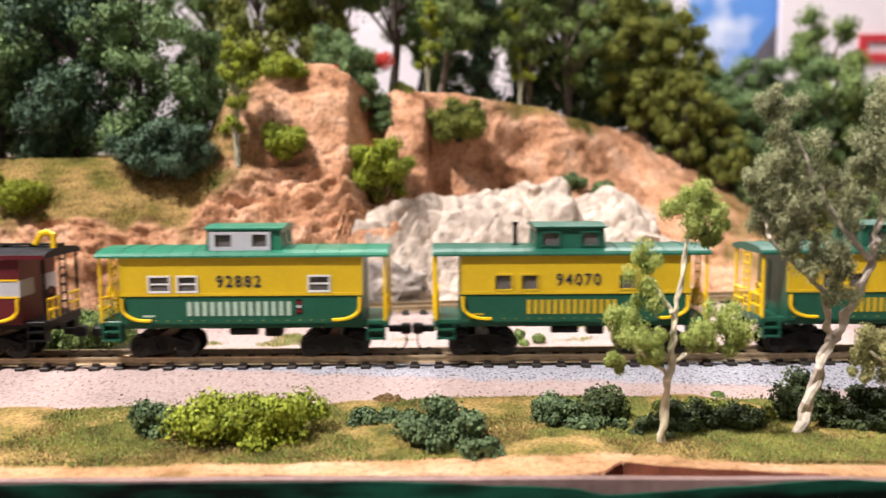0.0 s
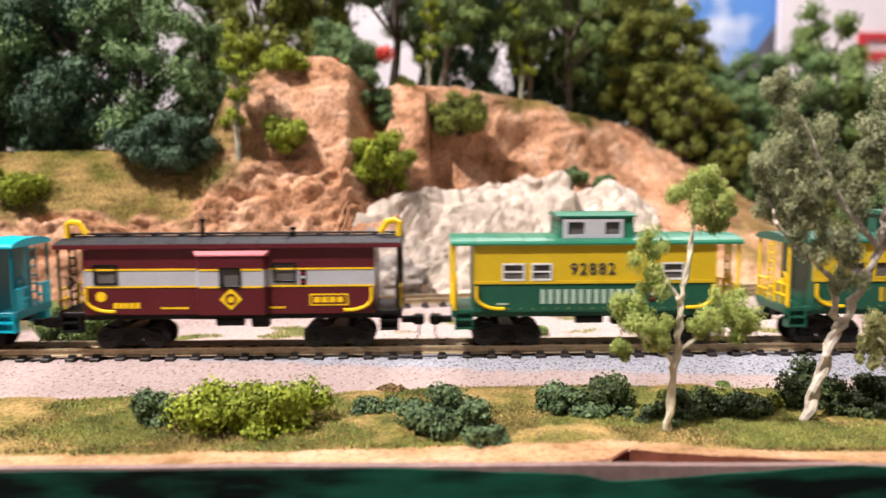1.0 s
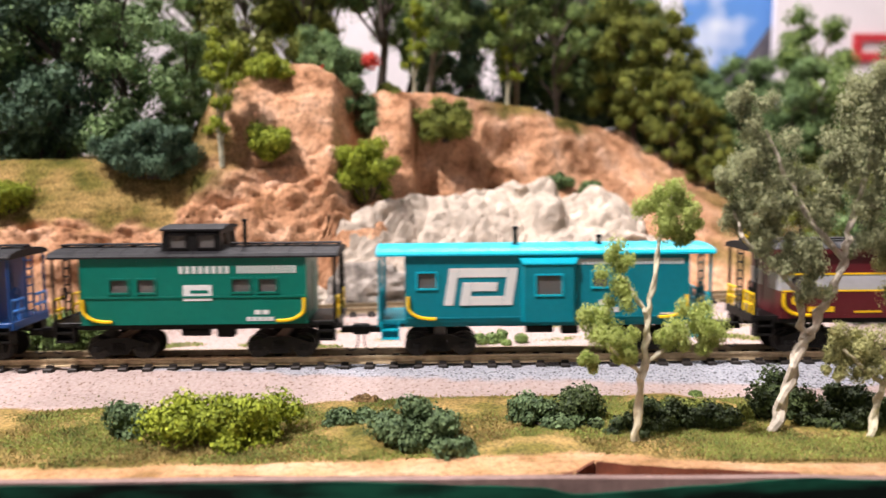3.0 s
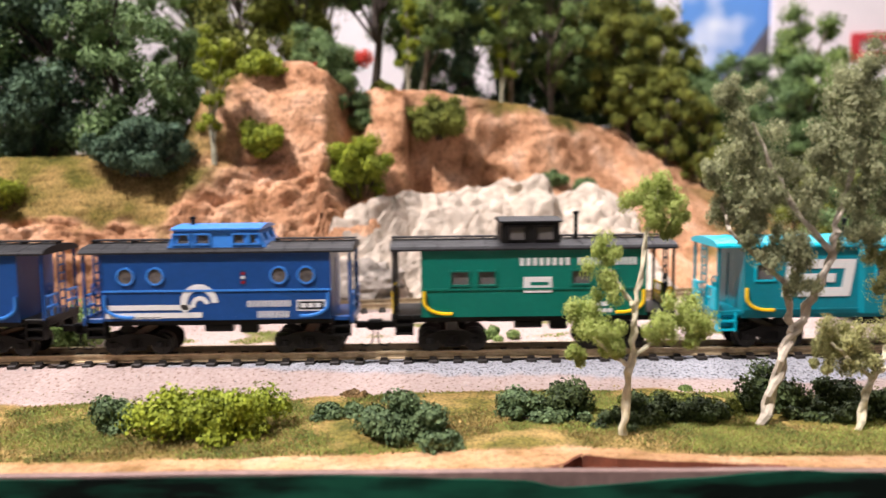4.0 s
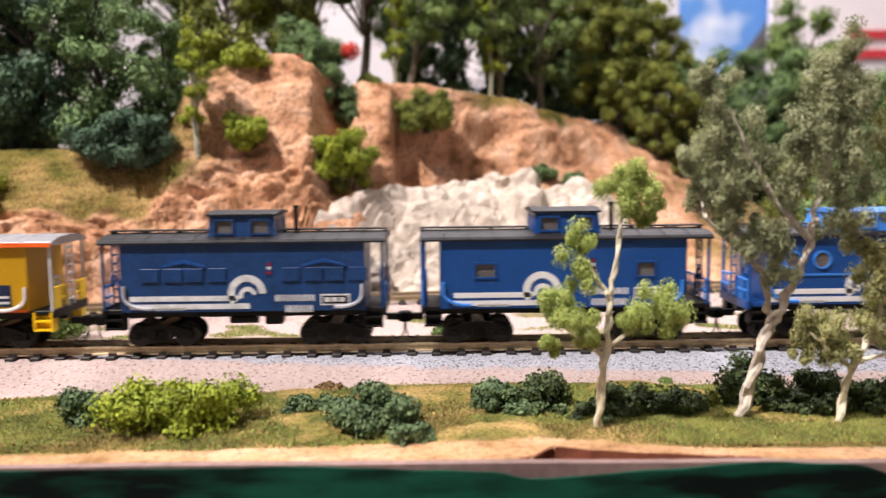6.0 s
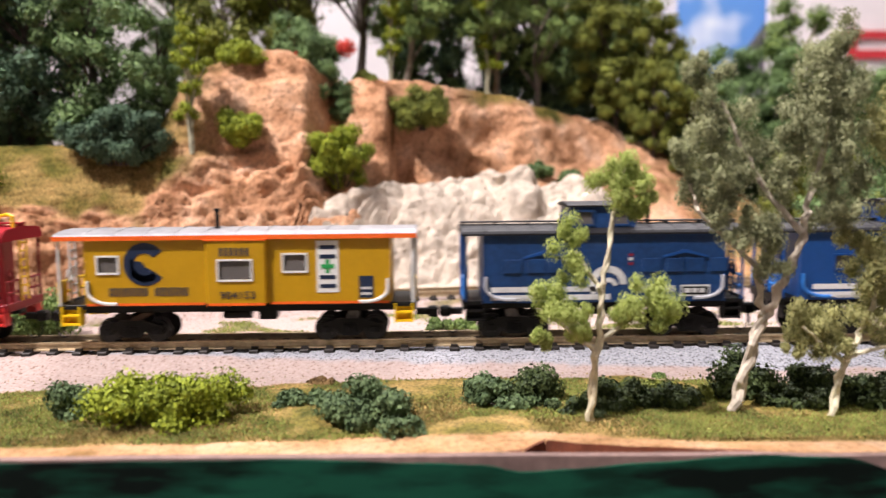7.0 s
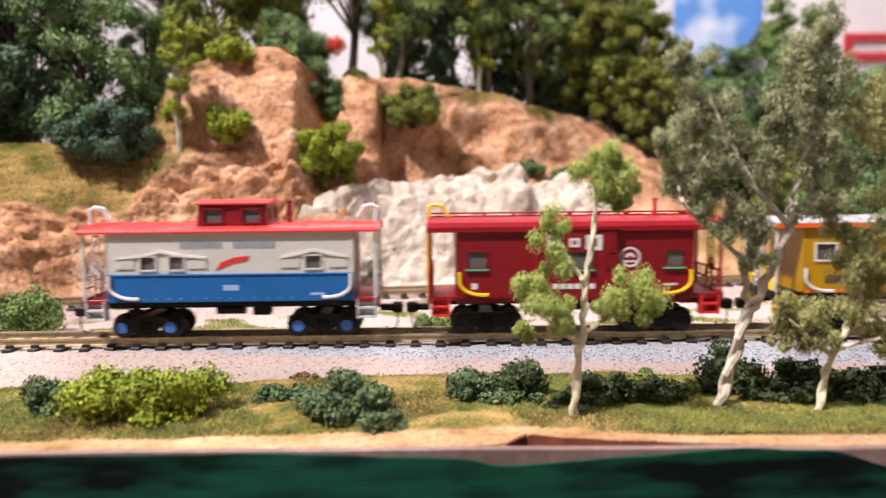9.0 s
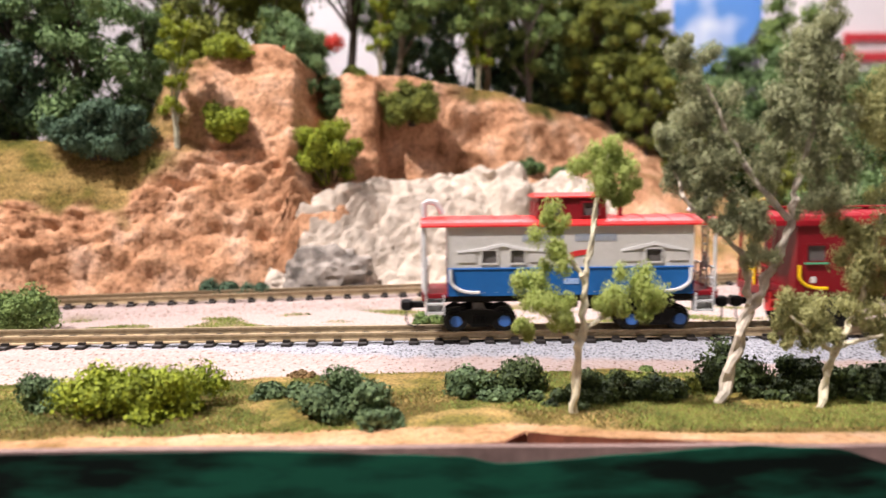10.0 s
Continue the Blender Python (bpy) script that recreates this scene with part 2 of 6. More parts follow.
def flakes(rng, clumps, per, size, squash=0.85, loose=1.08):
    """Vertices and faces of many small bent leaf flakes that fill round clumps (x, y, z, r)."""
    c = np.array(clumps, float)
    n = len(c) * per
    centre = np.repeat(c[:, :3], per, 0)
    rad = np.repeat(c[:, 3], per)
    d = rng.normal(size=(n, 3))
    d /= np.linalg.norm(d, axis=1)[:, None]
    fill = rng.uniform(0.35, loose, n) ** 0.6
    p = centre + d * (rad * fill)[:, None] * np.array([1, 1, squash])
    u = rng.normal(size=(n, 3))
    u -= (u * d).sum(1)[:, None] * d * 0.75
    u /= np.linalg.norm(u, axis=1)[:, None]
    w = np.cross(d + rng.normal(size=(n, 3)) * 0.35, u)
    w /= np.linalg.norm(w, axis=1)[:, None]
    s = size * rng.uniform(0.55, 1.25, n)[:, None]
    q = np.stack([p - u * s, p - w * s * 0.8 + d * s * 0.25, p + u * s, p + w * s * 0.8 + d * s * 0.25], 1).reshape(-1, 3)
    f = np.arange(n * 4).reshape(n, 4)
    return q, f


def flake_mesh(name, rng, clumps, per, size, material, squash=0.85, loose=1.4, heart=0.82):
    q, f = flakes(rng, clumps, per, size, squash, loose)
    points, faces = q.tolist(), f.tolist()
    for x, y, z, r in clumps:
        b, turn = len(points), rng.uniform(0, 6.3)
        for up, wide, n in ((-0.62, 0.35, 5), (-0.22, 0.66, 5), (0.25, 0.66, 5), (0.62, 0.35, 5)):
            for k in range(n):
                a, e = turn + k * 2 * math.pi / n + up, heart * rng.uniform(0.85, 1.15)
                points.append((x + r * e * wide * math.cos(a), y + r * e * wide * math.sin(a), z + r * e * up * squash))
        for row in range(3):
            for k in range(5):
                i, j = b + row * 5 + k, b + row * 5 + (k + 1) % 5
                faces.append((i, j, j + 5, i + 5))
        faces.append([b + 4 - k for k in range(5)]), faces.append([b + 15 + k for k in range(5)])
    me = bpy.data.meshes.new(name)
    me.from_pydata(points, [], faces)
    me.materials.append(material)
    return me


def child(name, me, parent, label=""):
    ob = new(name, me)
    ob.parent = parent
    return tagged(ob, label)

# ---------------------------------------------------------------- hall


HALLWALL = mat("pale_pink_white_wall", (0.74, 0.69, 0.70), 0.85, vary=0.03, grain=60, coarse=4, bump=0.05)
HALLFLOOR = mat("grey_carpet", (0.16, 0.15, 0.15), 0.95, vary=0.2, grain=300, coarse=8, bump=0.3)


def hall():
    spans = (("wall_north", -2.5, 2.5, 1.75, 1.85, -1.0, 1.8), ("wall_south", -2.5, 2.5, -2.1, -2.0, -1.0, 1.8), ("wall_west", -2.6, -2.5, -2.1, 1.85, -1.0, 1.8), ("wall_east", 2.5, 2.6, -2.1, 1.85, -1.0, 1.8))
    for name, *s in spans:
        tagged(part(name, B(*s), HALLWALL, None), "plain pale hall wall", "wall", kind="structure")
    tagged(part("floor", B(-2.6, 2.6, -2.1, 1.85, -1.1, -1.0), HALLFLOOR, None), "grey carpeted hall floor", "floor", kind="structure")
    tagged(part("ceiling", B(-2.6, 2.6, -2.1, 1.85, 1.8, 1.9), HALLWALL, None), "white hall ceiling", "ceiling", kind="structure")


hall()

# ---------------------------------------------------------------- layout surface
TRACK_Y, HEAD = 0.2045, 0.0055


def far_track(x):
    return 0.279 + 0.150 * x - 0.12 * max(0.0, -x - 0.05) ** 2


def smooth(a, b, v):
    v = min(1.0, max(0.0, (v - a) / (b - a)))
    return v * v * (3 - 2 * v)


def line(v, table):
    for (a, fa), (b, fb) in zip(table, table[1:]):
        if v <= b:
            return fa + (fb - fa) * smooth(0, 1, (max(v, a) - a) / (b - a))
    return table[-1][1]


RIDGE = [(-1.2, 0.05), (-0.3, 0.056), (-0.125, 0.058), (-0.092, 0.062), (-0.074, 0.086), (-0.060, 0.0925), (-0.050, 0.0955), (-0.043, 0.0955), (-0.036, 0.0925), (-0.030, 0.087), (-0.026, 0.083), (-0.0166, 0.0880), (0.0, 0.0868), (0.023, 0.0850), (0.047, 0.0825), (0.067, 0.0772), (0.086, 0.0742), (0.103, 0.0722), (0.12, 0.0625), (0.147, 0.053), (0.17, 0.040), (0.2, 0.024), (0.24, 0.012), (0.32, 0.004), (1.2, 0.004)]
CREST = [(-1.2, 0.295), (-0.2, 0.296), (-0.12, 0.297), (-0.085, 0.304), (-0.05, 0.319), (-0.036, 0.322), (-0.023, 0.345), (0.01, 0.352), (0.05, 0.378), (0.11, 0.42), (0.16, 0.43), (1.2, 0.43)]
FOOT = [(-0.040, 0.0), (-0.030, 1.0), (0.098, 1.0), (0.118, 0.0)]
BEHIND = [(-0.046, 0.290), (-0.02, 0.300), (0.0, 0.318), (0.05, 0.344), (0.12, 0.37)]
PROFILES = [
    (-0.14, ((0, 0), (0.08, 0.34), (0.20, 0.55), (0.45, 0.72), (1, 1))),
    (-0.09, ((0, 0), (0.10, 0.30), (0.26, 0.50), (0.5, 0.70), (1, 1))),
    (-0.05, ((0, 0), (0.14, 0.24), (0.34, 0.46), (0.60, 0.62), (0.78, 0.85), (1, 1))),
    (-0.036, ((0, 0), (0.14, 0.24), (0.34, 0.46), (0.60, 0.64), (0.78, 0.88), (1, 1))),
    (-0.026, ((0, 0), (0.20, 0.14), (0.45, 0.28), (0.80, 0.46), (0.94, 0.70), (1, 1))),
    (-0.018, ((0, 0), (0.22, 0.18), (0.50, 0.48), (0.78, 0.80), (1, 1))),
    (-0.005, ((0, 0), (0.22, 0.22), (0.45, 0.60), (0.72, 0.88), (1, 1))),
    (0.001, ((0, 0), (0.66, 0.05), (0.86, 0.22), (0.93, 0.78), (1, 1))),
    (0.016, ((0, 0), (0.62, 0.06), (0.82, 0.32), (0.90, 0.80), (1, 1))),
    (0.03, ((0, 0), (0.45, 0.10), (0.62, 0.42), (0.74, 0.50), (0.80, 0.82), (1, 1))),
    (0.07, ((0, 0), (0.35, 0.30), (0.55, 0.42), (0.72, 0.80), (1, 1))),
    (0.12, ((0, 0), (0.30, 0.22), (0.6, 0.6), (1, 1))),
]


def foot_of(x):
    k = line(x, FOOT)
    y = far_track(x) + 0.0135
    return y + (max(line(x, BEHIND), y) - y) * k, 0.030 * k


def rise_of(x, f):
    def at(pts):
        for (a, fa), (b, fb) in zip(pts, pts[1:]):
            if f <= b:
                return fa + (fb - fa) * (f - a) / (b - a)
        return 1.0
    if x <= PROFILES[0][0]:
        return at(PROFILES[0][1])
    for (xa, pa), (xb, pb) in zip(PROFILES, PROFILES[1:]):
        if x <= xb:
            u = smooth(xa, xb, x)
            return at(pa) * (1 - u) + at(pb) * u
    return at(PROFILES[-1][1])


def hill(x, y):
    """Smooth height of the scenery at a place."""
    foot, z0 = foot_of(x)
    crest, top = line(x, CREST), line(x, RIDGE)
    if y <= foot:
        return 0.0
    if y <= crest:
        return z0 + (top - z0) * rise_of(x, (y - foot) / (crest - foot))
    return top * (1 + 0.05 * smooth(0, 0.08, y - crest)) - 0.06 * max(0.0, y - crest - 0.10)


def cover(me, zones):
    col = me.color_attributes.new("cover", "FLOAT_COLOR", "POINT")
    col.data.foreach_set("color", [c for q in zones for c in q])
    me.polygons.foreach_set("use_smooth", [True] * len(me.polygons))
    me.materials.append(COVER)


def cover_material():
    m = bpy.data.materials.new("scenery_cover")
    m.use_nodes = True
    nt = m.node_tree
    b = nt.nodes["Principled BSDF"]
    b.inputs["Roughness"].default_value = 0.95
    b.inputs["Specular IOR Level"].default_value = 0.15
    at, sep, co = nt.nodes.new("ShaderNodeAttribute"), nt.nodes.new("ShaderNodeSeparateColor"), nt.nodes.new("ShaderNodeTexCoord")
    at.attribute_name = "cover"
    nt.links.new(at.outputs["Color"], sep.inputs[0])

    def tex(scale, detail=4.0):
        n = nt.nodes.new("ShaderNodeTexNoise")
        n.inputs["Scale"].default_value, n.inputs["Detail"].default_value = scale, detail
        nt.links.new(co.outputs["Object"], n.inputs["Vector"])
        return n.outputs["Fac"]

    def ramp(fac, *stops):
        r = nt.nodes.new("ShaderNodeValToRGB")
        els = r.color_ramp.elements
        while len(els) < len(stops):
            els.new(0.5)
        for e, (pos, c) in zip(els, stops):
            e.position, e.color = pos, (*c, 1)
        nt.links.new(fac, r.inputs[0])
        return r.outputs[0]

    def mixed(fac, a, c):
        mx = nt.nodes.new("ShaderNodeMix")
        mx.data_type = "RGBA"
        nt.links.new(fac, mx.inputs["Factor"]), nt.links.new(a, mx.inputs["A"]), nt.links.new(c, mx.inputs["B"])
        return mx.outputs["Result"]

    clay = ramp(tex(70, 8), (0.33, (0.22, 0.105, 0.05)), (0.42, (0.47, 0.25, 0.14)), (0.54, (0.58, 0.335, 0.20)), (0.68, (0.66, 0.43, 0.30)))
    grit = ramp(tex(650, 4), (0.36, (0.36, 0.33, 0.30)), (0.52, (1.05, 1.03, 1.0)))
    mul = nt.nodes.new("ShaderNodeMix")
    mul.data_type, mul.blend_type = "RGBA", "MULTIPLY"
    mul.inputs["Factor"].default_value = 0.55
    nt.links.new(clay, mul.inputs["A"]), nt.links.new(grit, mul.inputs["B"])
    grass = ramp(tex(75, 8), (0.34, (0.07, 0.072, 0.015)), (0.44, (0.155, 0.13, 0.033)), (0.53, (0.24, 0.17, 0.06)), (0.68, (0.32, 0.215, 0.085)))
    sand = ramp(tex(1100, 3), (0.31, (0.20, 0.13, 0.10)), (0.40, (0.36, 0.28, 0.255)), (0.7, (0.43, 0.35, 0.325)))
    grey = ramp(tex(1500, 2), (0.35, (0.09, 0.09, 0.10)), (0.42, (0.27, 0.28, 0.31)), (0.66, (0.38, 0.385, 0.42)))
    whole = mixed(sep.outputs["Green"], mul.outputs["Result"], sand)
    whole = mixed(sep.outputs["Blue"], whole, grey)
    mul2 = nt.nodes.new("ShaderNodeMix")
    mul2.data_type, mul2.blend_type = "RGBA", "MULTIPLY"
    mul2.inputs["Factor"].default_value = 0.8
    nt.links.new(grass, mul2.inputs["A"]), nt.links.new(ramp(tex(1400, 3), (0.36, (0.35, 0.4, 0.35)), (0.6, (1.25, 1.2, 1.1))), mul2.inputs["B"])
    whole = mixed(sep.outputs["Red"], whole, mul2.outputs["Result"])
    nt.links.new(whole, b.inputs["Base Color"])
    bp = nt.nodes.new("ShaderNodeBump")
    bp.inputs["Strength"].default_value, bp.inputs["Distance"].default_value = 1.0, 0.0011
    nt.links.new(tex(420, 8), bp.inputs["Height"])
    nt.links.new(bp.outputs[0], b.inputs["Normal"])
    return m


COVER = cover_material()


EDGE = [(-1.2, 0.1307), (-0.055, 0.1307), (-0.045, 0.1311), (-0.041, 0.1340), (-0.0324, 0.1340), (-0.0176, 0.1330), (0.0005, 0.1336), (0.0102, 0.1325), (0.019, 0.1322), (0.0285, 0.1336), (0.0345, 0.1392), (0.041, 0.1372), (0.050, 0.1354), (0.0687, 0.1325), (0.071, 0.1305), (1.2, 0.1300)]
TURF_FRONT = [(-1.2, 0.1392), (-0.059, 0.1392), (-0.02, 0.1404), (0.011, 0.1424), (0.0335, 0.1434), (0.05, 0.1400), (0.061, 0.1380), (0.09, 0.1368), (1.2, 0.137)]
TURF_BACK = [(-1.2, 0.174), (-0.078, 0.174), (-0.029, 0.1765), (0.009, 0.1812), (0.048, 0.1800), (0.108, 0.172), (1.2, 0.172)]
BALLAST = [(-1.2, 0.2125), (-0.099, 0.2050), (-0.058, 0.1975), (-0.027, 0.1932), (0.008, 0.191), (0.05, 0.189), (0.116, 0.1855), (1.2, 0.185)]


def wobble(x, y):
    return noise.noise(Vector((x * 40, 2.0, 0))) * 0.0016 + noise.noise(Vector((x * 180, y * 180, 0))) * 0.0012 + noise.noise(Vector((x * 600, y * 600, 3))) * 0.0007


def ground():
    xs = [-1.2, -0.9, -0.7, -0.55, -0.45, -0.38, -0.33] + [(-0.30 + 0.0016 * k) for k in range(377)] + [0.32, 0.36, 0.42, 0.5, 0.65, 0.9, 1.2]
    ys = [0.1366] + [0.1368 + 0.0011 * k for k in range(149)] + [0.31, 0.33, 0.36, 0.40, 0.5, 0.7, 0.9]
    verts, zones = [], []
    for row, y0 in enumerate(ys):
        for x in xs:
            lip = line(x, EDGE)
            y = lip + (y0 - 0.1368) * (0.158 - lip) / (0.158 - 0.1368) if y0 < 0.158 else y0
            wob = wobble(x, y)
            z = 0.0003 * noise.fractal(Vector((x * 130, y * 130, 0)), 0.8, 2.1, 4)
            edge, rim = line(x, TURF_BACK) + wob, line(x, TURF_FRONT) + 0.5 * wob
            g = smooth(edge - 0.0008, edge + 0.0008, y)
            r = (1 - g) * smooth(rim - 0.0012, rim + 0.0006, y)
            r = max(r, 0.38 * (1 - smooth(rim - 0.001, rim + 0.001, y)))
            grey = line(x, BALLAST) + wob
            b = smooth(grey - 0.001, grey + 0.001, y) * (1 - smooth(0.2165, 0.2185, y))
            if y > 0.2165:
                r = 0.8 * smooth(0.15, 0.5, noise.noise(Vector((x * 55, y * 90, 9)))) * smooth(0.2165, 0.222, y)
            z += 0.0027 * smooth(0.1855, 0.1955, y) * (1 - smooth(0.2125, 0.222, y))
            z += 0.0027 * (1 - smooth(0.0085, 0.015, abs(y - far_track(x))))
            if y < 0.18:
                z += 0.0012 * noise.noise(Vector((x * 60, y * 60, 4))) * smooth(rim - 0.002, rim + 0.003, y)
            if y > 0.305 or abs(x) > 0.34:
                r = 1.0
            if row == 0:
                z = -0.008
            verts.append((x, y, z)), zones.append((r, g, b, 1.0))
    nx = len(xs)
    faces = [(j * nx + i, j * nx + i + 1, (j + 1) * nx + i + 1, (j + 1) * nx + i) for j in range(len(ys) - 1) for i in range(nx - 1)]
    me = bpy.data.meshes.new("ground")
    me.from_pydata(verts, [], faces)
    cover(me, zones)
    tagged(new("ground", me), "scenery base of turf, pale sand and grey ballast", "ground", kind="structure")


def hillside():
    """The clay hill: a sheet laid over the profile from its foot to the plateau, broken by lumps and creases."""
    xs = [-0.9, -0.6, -0.42, -0.34] + [-0.30 + 0.00135 * k for k in range(415)] + [0.28, 0.33, 0.4, 0.6, 0.9]
    fs = [k / 84 for k in range(85)] + [1 + 0.05 * k * k for k in range(1, 12)]
    verts, zones = [], []
    for f in fs:
        for x in xs:
            foot, z0 = foot_of(x)
            crest, top = line(x, CREST), line(x, RIDGE)
            g = f if f <= 1 else 1.0
            y = foot + (crest - foot) * g + max(0.0, f - 1) * 0.055
            z = hill(x, y) if f > 0 else -0.004
            bank = noise.noise(Vector((x * 60, y * 60, z * 60 + 1.7))) + 0.5 * noise.noise(Vector((x * 170, y * 170, z * 170)))
            turf = 0.0
            rel = (z - z0) / max(top - z0, 0.004)
            if x < -0.05:
                turf = smooth(0.50, 0.60, rel + 0.14 * bank) * smooth(-0.062, -0.082, x + 0.014 * bank)
            if x > -0.02:
                turf = max(turf, smooth(0.84, 0.94, rel + 0.12 * bank) * smooth(0.02, 0.04, x) * (1 - smooth(0.075, 0.09, x)))
            turf = max(turf, smooth(1.0, 1.25, f), smooth(0.12, 0.16, x + 0.03 * bank) * 0.75)
            p = Vector((x * 46 + z * 18, y * 50, z * 92 - x * 12))
            d, _ = noise.voronoi(p)
            d2, _ = noise.voronoi(p * 2.6 + Vector((4, 1, 0)))
            lump = 0.0034 * (min(1.0, (d[1] - d[0]) * 2.2) - 0.6) + 0.0022 * (min(1.0, (d2[1] - d2[0]) * 2.6) - 0.5) + 0.0044 * noise.fractal(p * 0.9, 0.8, 2.1, 6)
            soft = 1 - 0.75 * smooth(0.3, 0.9, turf)
            mound = smooth(-0.085, -0.07, x) * (1 - smooth(-0.03, -0.015, x)) * smooth(0.055, 0.075, z)
            smoothbank = smooth(-0.03, -0.01, x) * 0.55
            lump += 0.0022 * noise.fractal(p * 5.0, 0.7, 2.2, 3)
            lump *= 0.75 * soft * (1 - 0.6 * mound - smoothbank) * (0.15 + 0.85 * smooth(0.0, 0.06, f)) * (1 if top > 0.02 else 0.2)
            verts.append((x, y - lump * 0.75, z + lump * 0.6)), zones.append((turf, 0.0, 0.0, 1.0))
    nx = len(xs)
    faces = [(j * nx + i, j * nx + i + 1, (j + 1) * nx + i + 1, (j + 1) * nx + i) for j in range(len(fs) - 1) for i in range(nx - 1)]
    me = bpy.data.meshes.new("hillside")
    me.from_pydata(verts, [], faces)
    cover(me, zones)
    tagged(new("hillside", me), "peach-coloured clay hillside with turf on its ledges", "hillside", kind="structure")


ground()
hillside()

FASCIA = mat("dark_green_painted_fascia", (0.003, 0.033, 0.0185), 0.7, vary=0.6, grain=330, coarse=60, bump=0.3, spec=0.15)
RIM = mat("bare_grey_board", (0.19, 0.125, 0.11), 0.85, vary=0.22, grain=500, coarse=60, bump=0.4)
# red brown clay, darkened to carry the shade behind the board
SHADED_CLAY = mat("shaded_red_brown_clay", (0.13, 0.038, 0.018), 0.9, vary=0.3, grain=600, coarse=80, bump=0.5)
PAINT_LINE = [(-0.6, 0.0012), (-0.052, 0.0017), (-0.025, 0.0017), (-0.009, 0.0017), (0.0114, 0.0008), (0.022, 0.0004), (0.028, -0.0009), (0.0354, -0.0007), (0.048, 0.0003), (0.067, 0.0014), (0.081, 0.0007), (0.092, -0.0022), (0.12, 0.0), (0.6, 0.0)]


def strip(name, material, label, profile):
    """A long strip along the layout's edge; profile(x) gives its outline."""
    bm = bmesh.new()
    rows = [[bm.verts.new((x, y, z)) for y, z in profile(x)] for x in (-0.6 + 0.002 * k for k in range(601))]
    for a, b in zip(rows, rows[1:]):
        for q in range(len(a) - 1):
            bm.faces.new((a[q], b[q], b[q + 1], a[q + 1]))
    bmesh.ops.recalc_face_normals(bm, faces=bm.faces)
    tagged(part(name, bm, material, None), label, name.replace("_", " "), kind="structure")


def front_edge():
    """The front board of the layout, painted green up to an uneven line, and the raw clay edge behind its bare top."""
    def top(x):
        return line(x, [(-0.6, 0.0022), (-0.039, 0.0022), (0.019, 0.0018), (0.062, 0.0015), (0.081, 0.0009), (0.6, 0.0009)]) + 0.00015 * noise.noise(Vector((x * 30, 1, 0)))

    def painted(x):
        p = line(x, PAINT_LINE) + 0.0002 * noise.noise(Vector((x * 120, 5, 0)))
        return ((0.1268, -0.25), (0.1265, -0.25), (0.1265, p), (0.1268, p + 0.0001))

    strip("fascia_board", RIM, "bare grey top of the layout's front board", lambda x: ((0.1268, -0.25), (0.1268, top(x)), (0.1285, top(x)), (0.1285, -0.25)))
    strip("fascia_paint", FASCIA, "dark green brush paint on the layout's front board", painted)
    # clay edge strip with the gap's shade put into its dark colour
    strip("clay_edge", SHADED_CLAY, "broken red brown clay edge behind the board, darkened for its shade", lambda x: ((0.1287, -0.0022), (line(x, EDGE) - 0.0010, -0.0032), (line(x, EDGE) - 0.0004, -0.0022), (line(x, EDGE) - 0.0001, -0.0001), (line(x, EDGE) + 0.0006, 0.0)))


tagged(part("layout_table", B(-1.19, 1.19, 0.14, 0.89, -1.0, -0.02), mat("dark_table_skirt", (0.02, 0.02, 0.022), 0.9, vary=0.2, grain=80, coarse=6), None), "dark skirted table that carries the layout", "table", kind="structure")
_fn = FASCIA.node_tree
_map = _fn.nodes.new("ShaderNodeMapping")
_map.inputs["Scale"].default_value = (0.22, 1.0, 1.0)
_fn.links.new(_fn.nodes["Texture Coordinate"].outputs["Object"], _map.inputs["Vector"])
for _node in [n for n in _fn.nodes if n.bl_idname == "ShaderNodeTexNoise"]:
    _fn.links.new(_map.outputs[0], _node.inputs["Vector"])
for _node in [n for n in _fn.nodes if n.bl_idname == "ShaderNodeMapRange"]:
    _node.inputs["From Min"].default_value, _node.inputs["From Max"].default_value = 0.84, 1.16
front_edge()


def track(name, way, x0, x1, label):
    """Two rails on separate sleepers; way(x) gives the centre line."""
    root = thing(name, Matrix(), label, "track", kind="structure")
    for side in (-0.0045, 0.0045):
        bm = bmesh.new()
        rows = []
        prof = ((-0.0009, 0.0), (0.0009, 0.0), (0.00085, 0.00025), (0.0003, 0.0005), (0.0003, 0.0013), (0.0005, 0.0015), (0.0005, 0.002), (-0.0005, 0.002), (-0.0005, 0.0015), (-0.0003, 0.0013), (-0.0003, 0.0005), (-0.00085, 0.00025))
        n = 60
        for k in range(n + 1):
            x = x0 + (x1 - x0) * k / n
            rows.append([bm.verts.new((x, way(x) + side + py, HEAD - 0.002 + pz)) for py, pz in prof])
        for a, b in zip(rows, rows[1:]):
            for q in range(len(prof)):
                bm.faces.new((a[q], b[q], b[(q + 1) % 12], a[(q + 1) % 12]))
        bmesh.ops.recalc_face_normals(bm, faces=bm.faces)
        part("rail", bm, RAIL, root, "tarnished nickel silver rail")
    bm = B(-0.0012, 0.0012, -0.0074, 0.0074, -0.0018, 0.0, bevel=0.0002)
    for side in (-0.0045, 0.0045):
        for s in (-1, 1):
            box(bm, -0.0009, 0.0009, side + s * 0.0008, side + s * 0.0015, 0.0, 0.0006)
    me = bpy.data.meshes.new("sleeper")
    bm.to_mesh(me), bm.free()
    me.materials.append(TIE)
    n = int((x1 - x0) / 0.0063)
    for k in range(n):
        x = x0 + 0.0063 * (k + 0.5)
        ob = child("sleeper", me, root)
        slope = math.degrees(math.atan((way(x + 0.001) - way(x - 0.001)) / 0.002))
        ob.matrix_local = pose(x, way(x), HEAD - 0.002, 0, 0, slope)


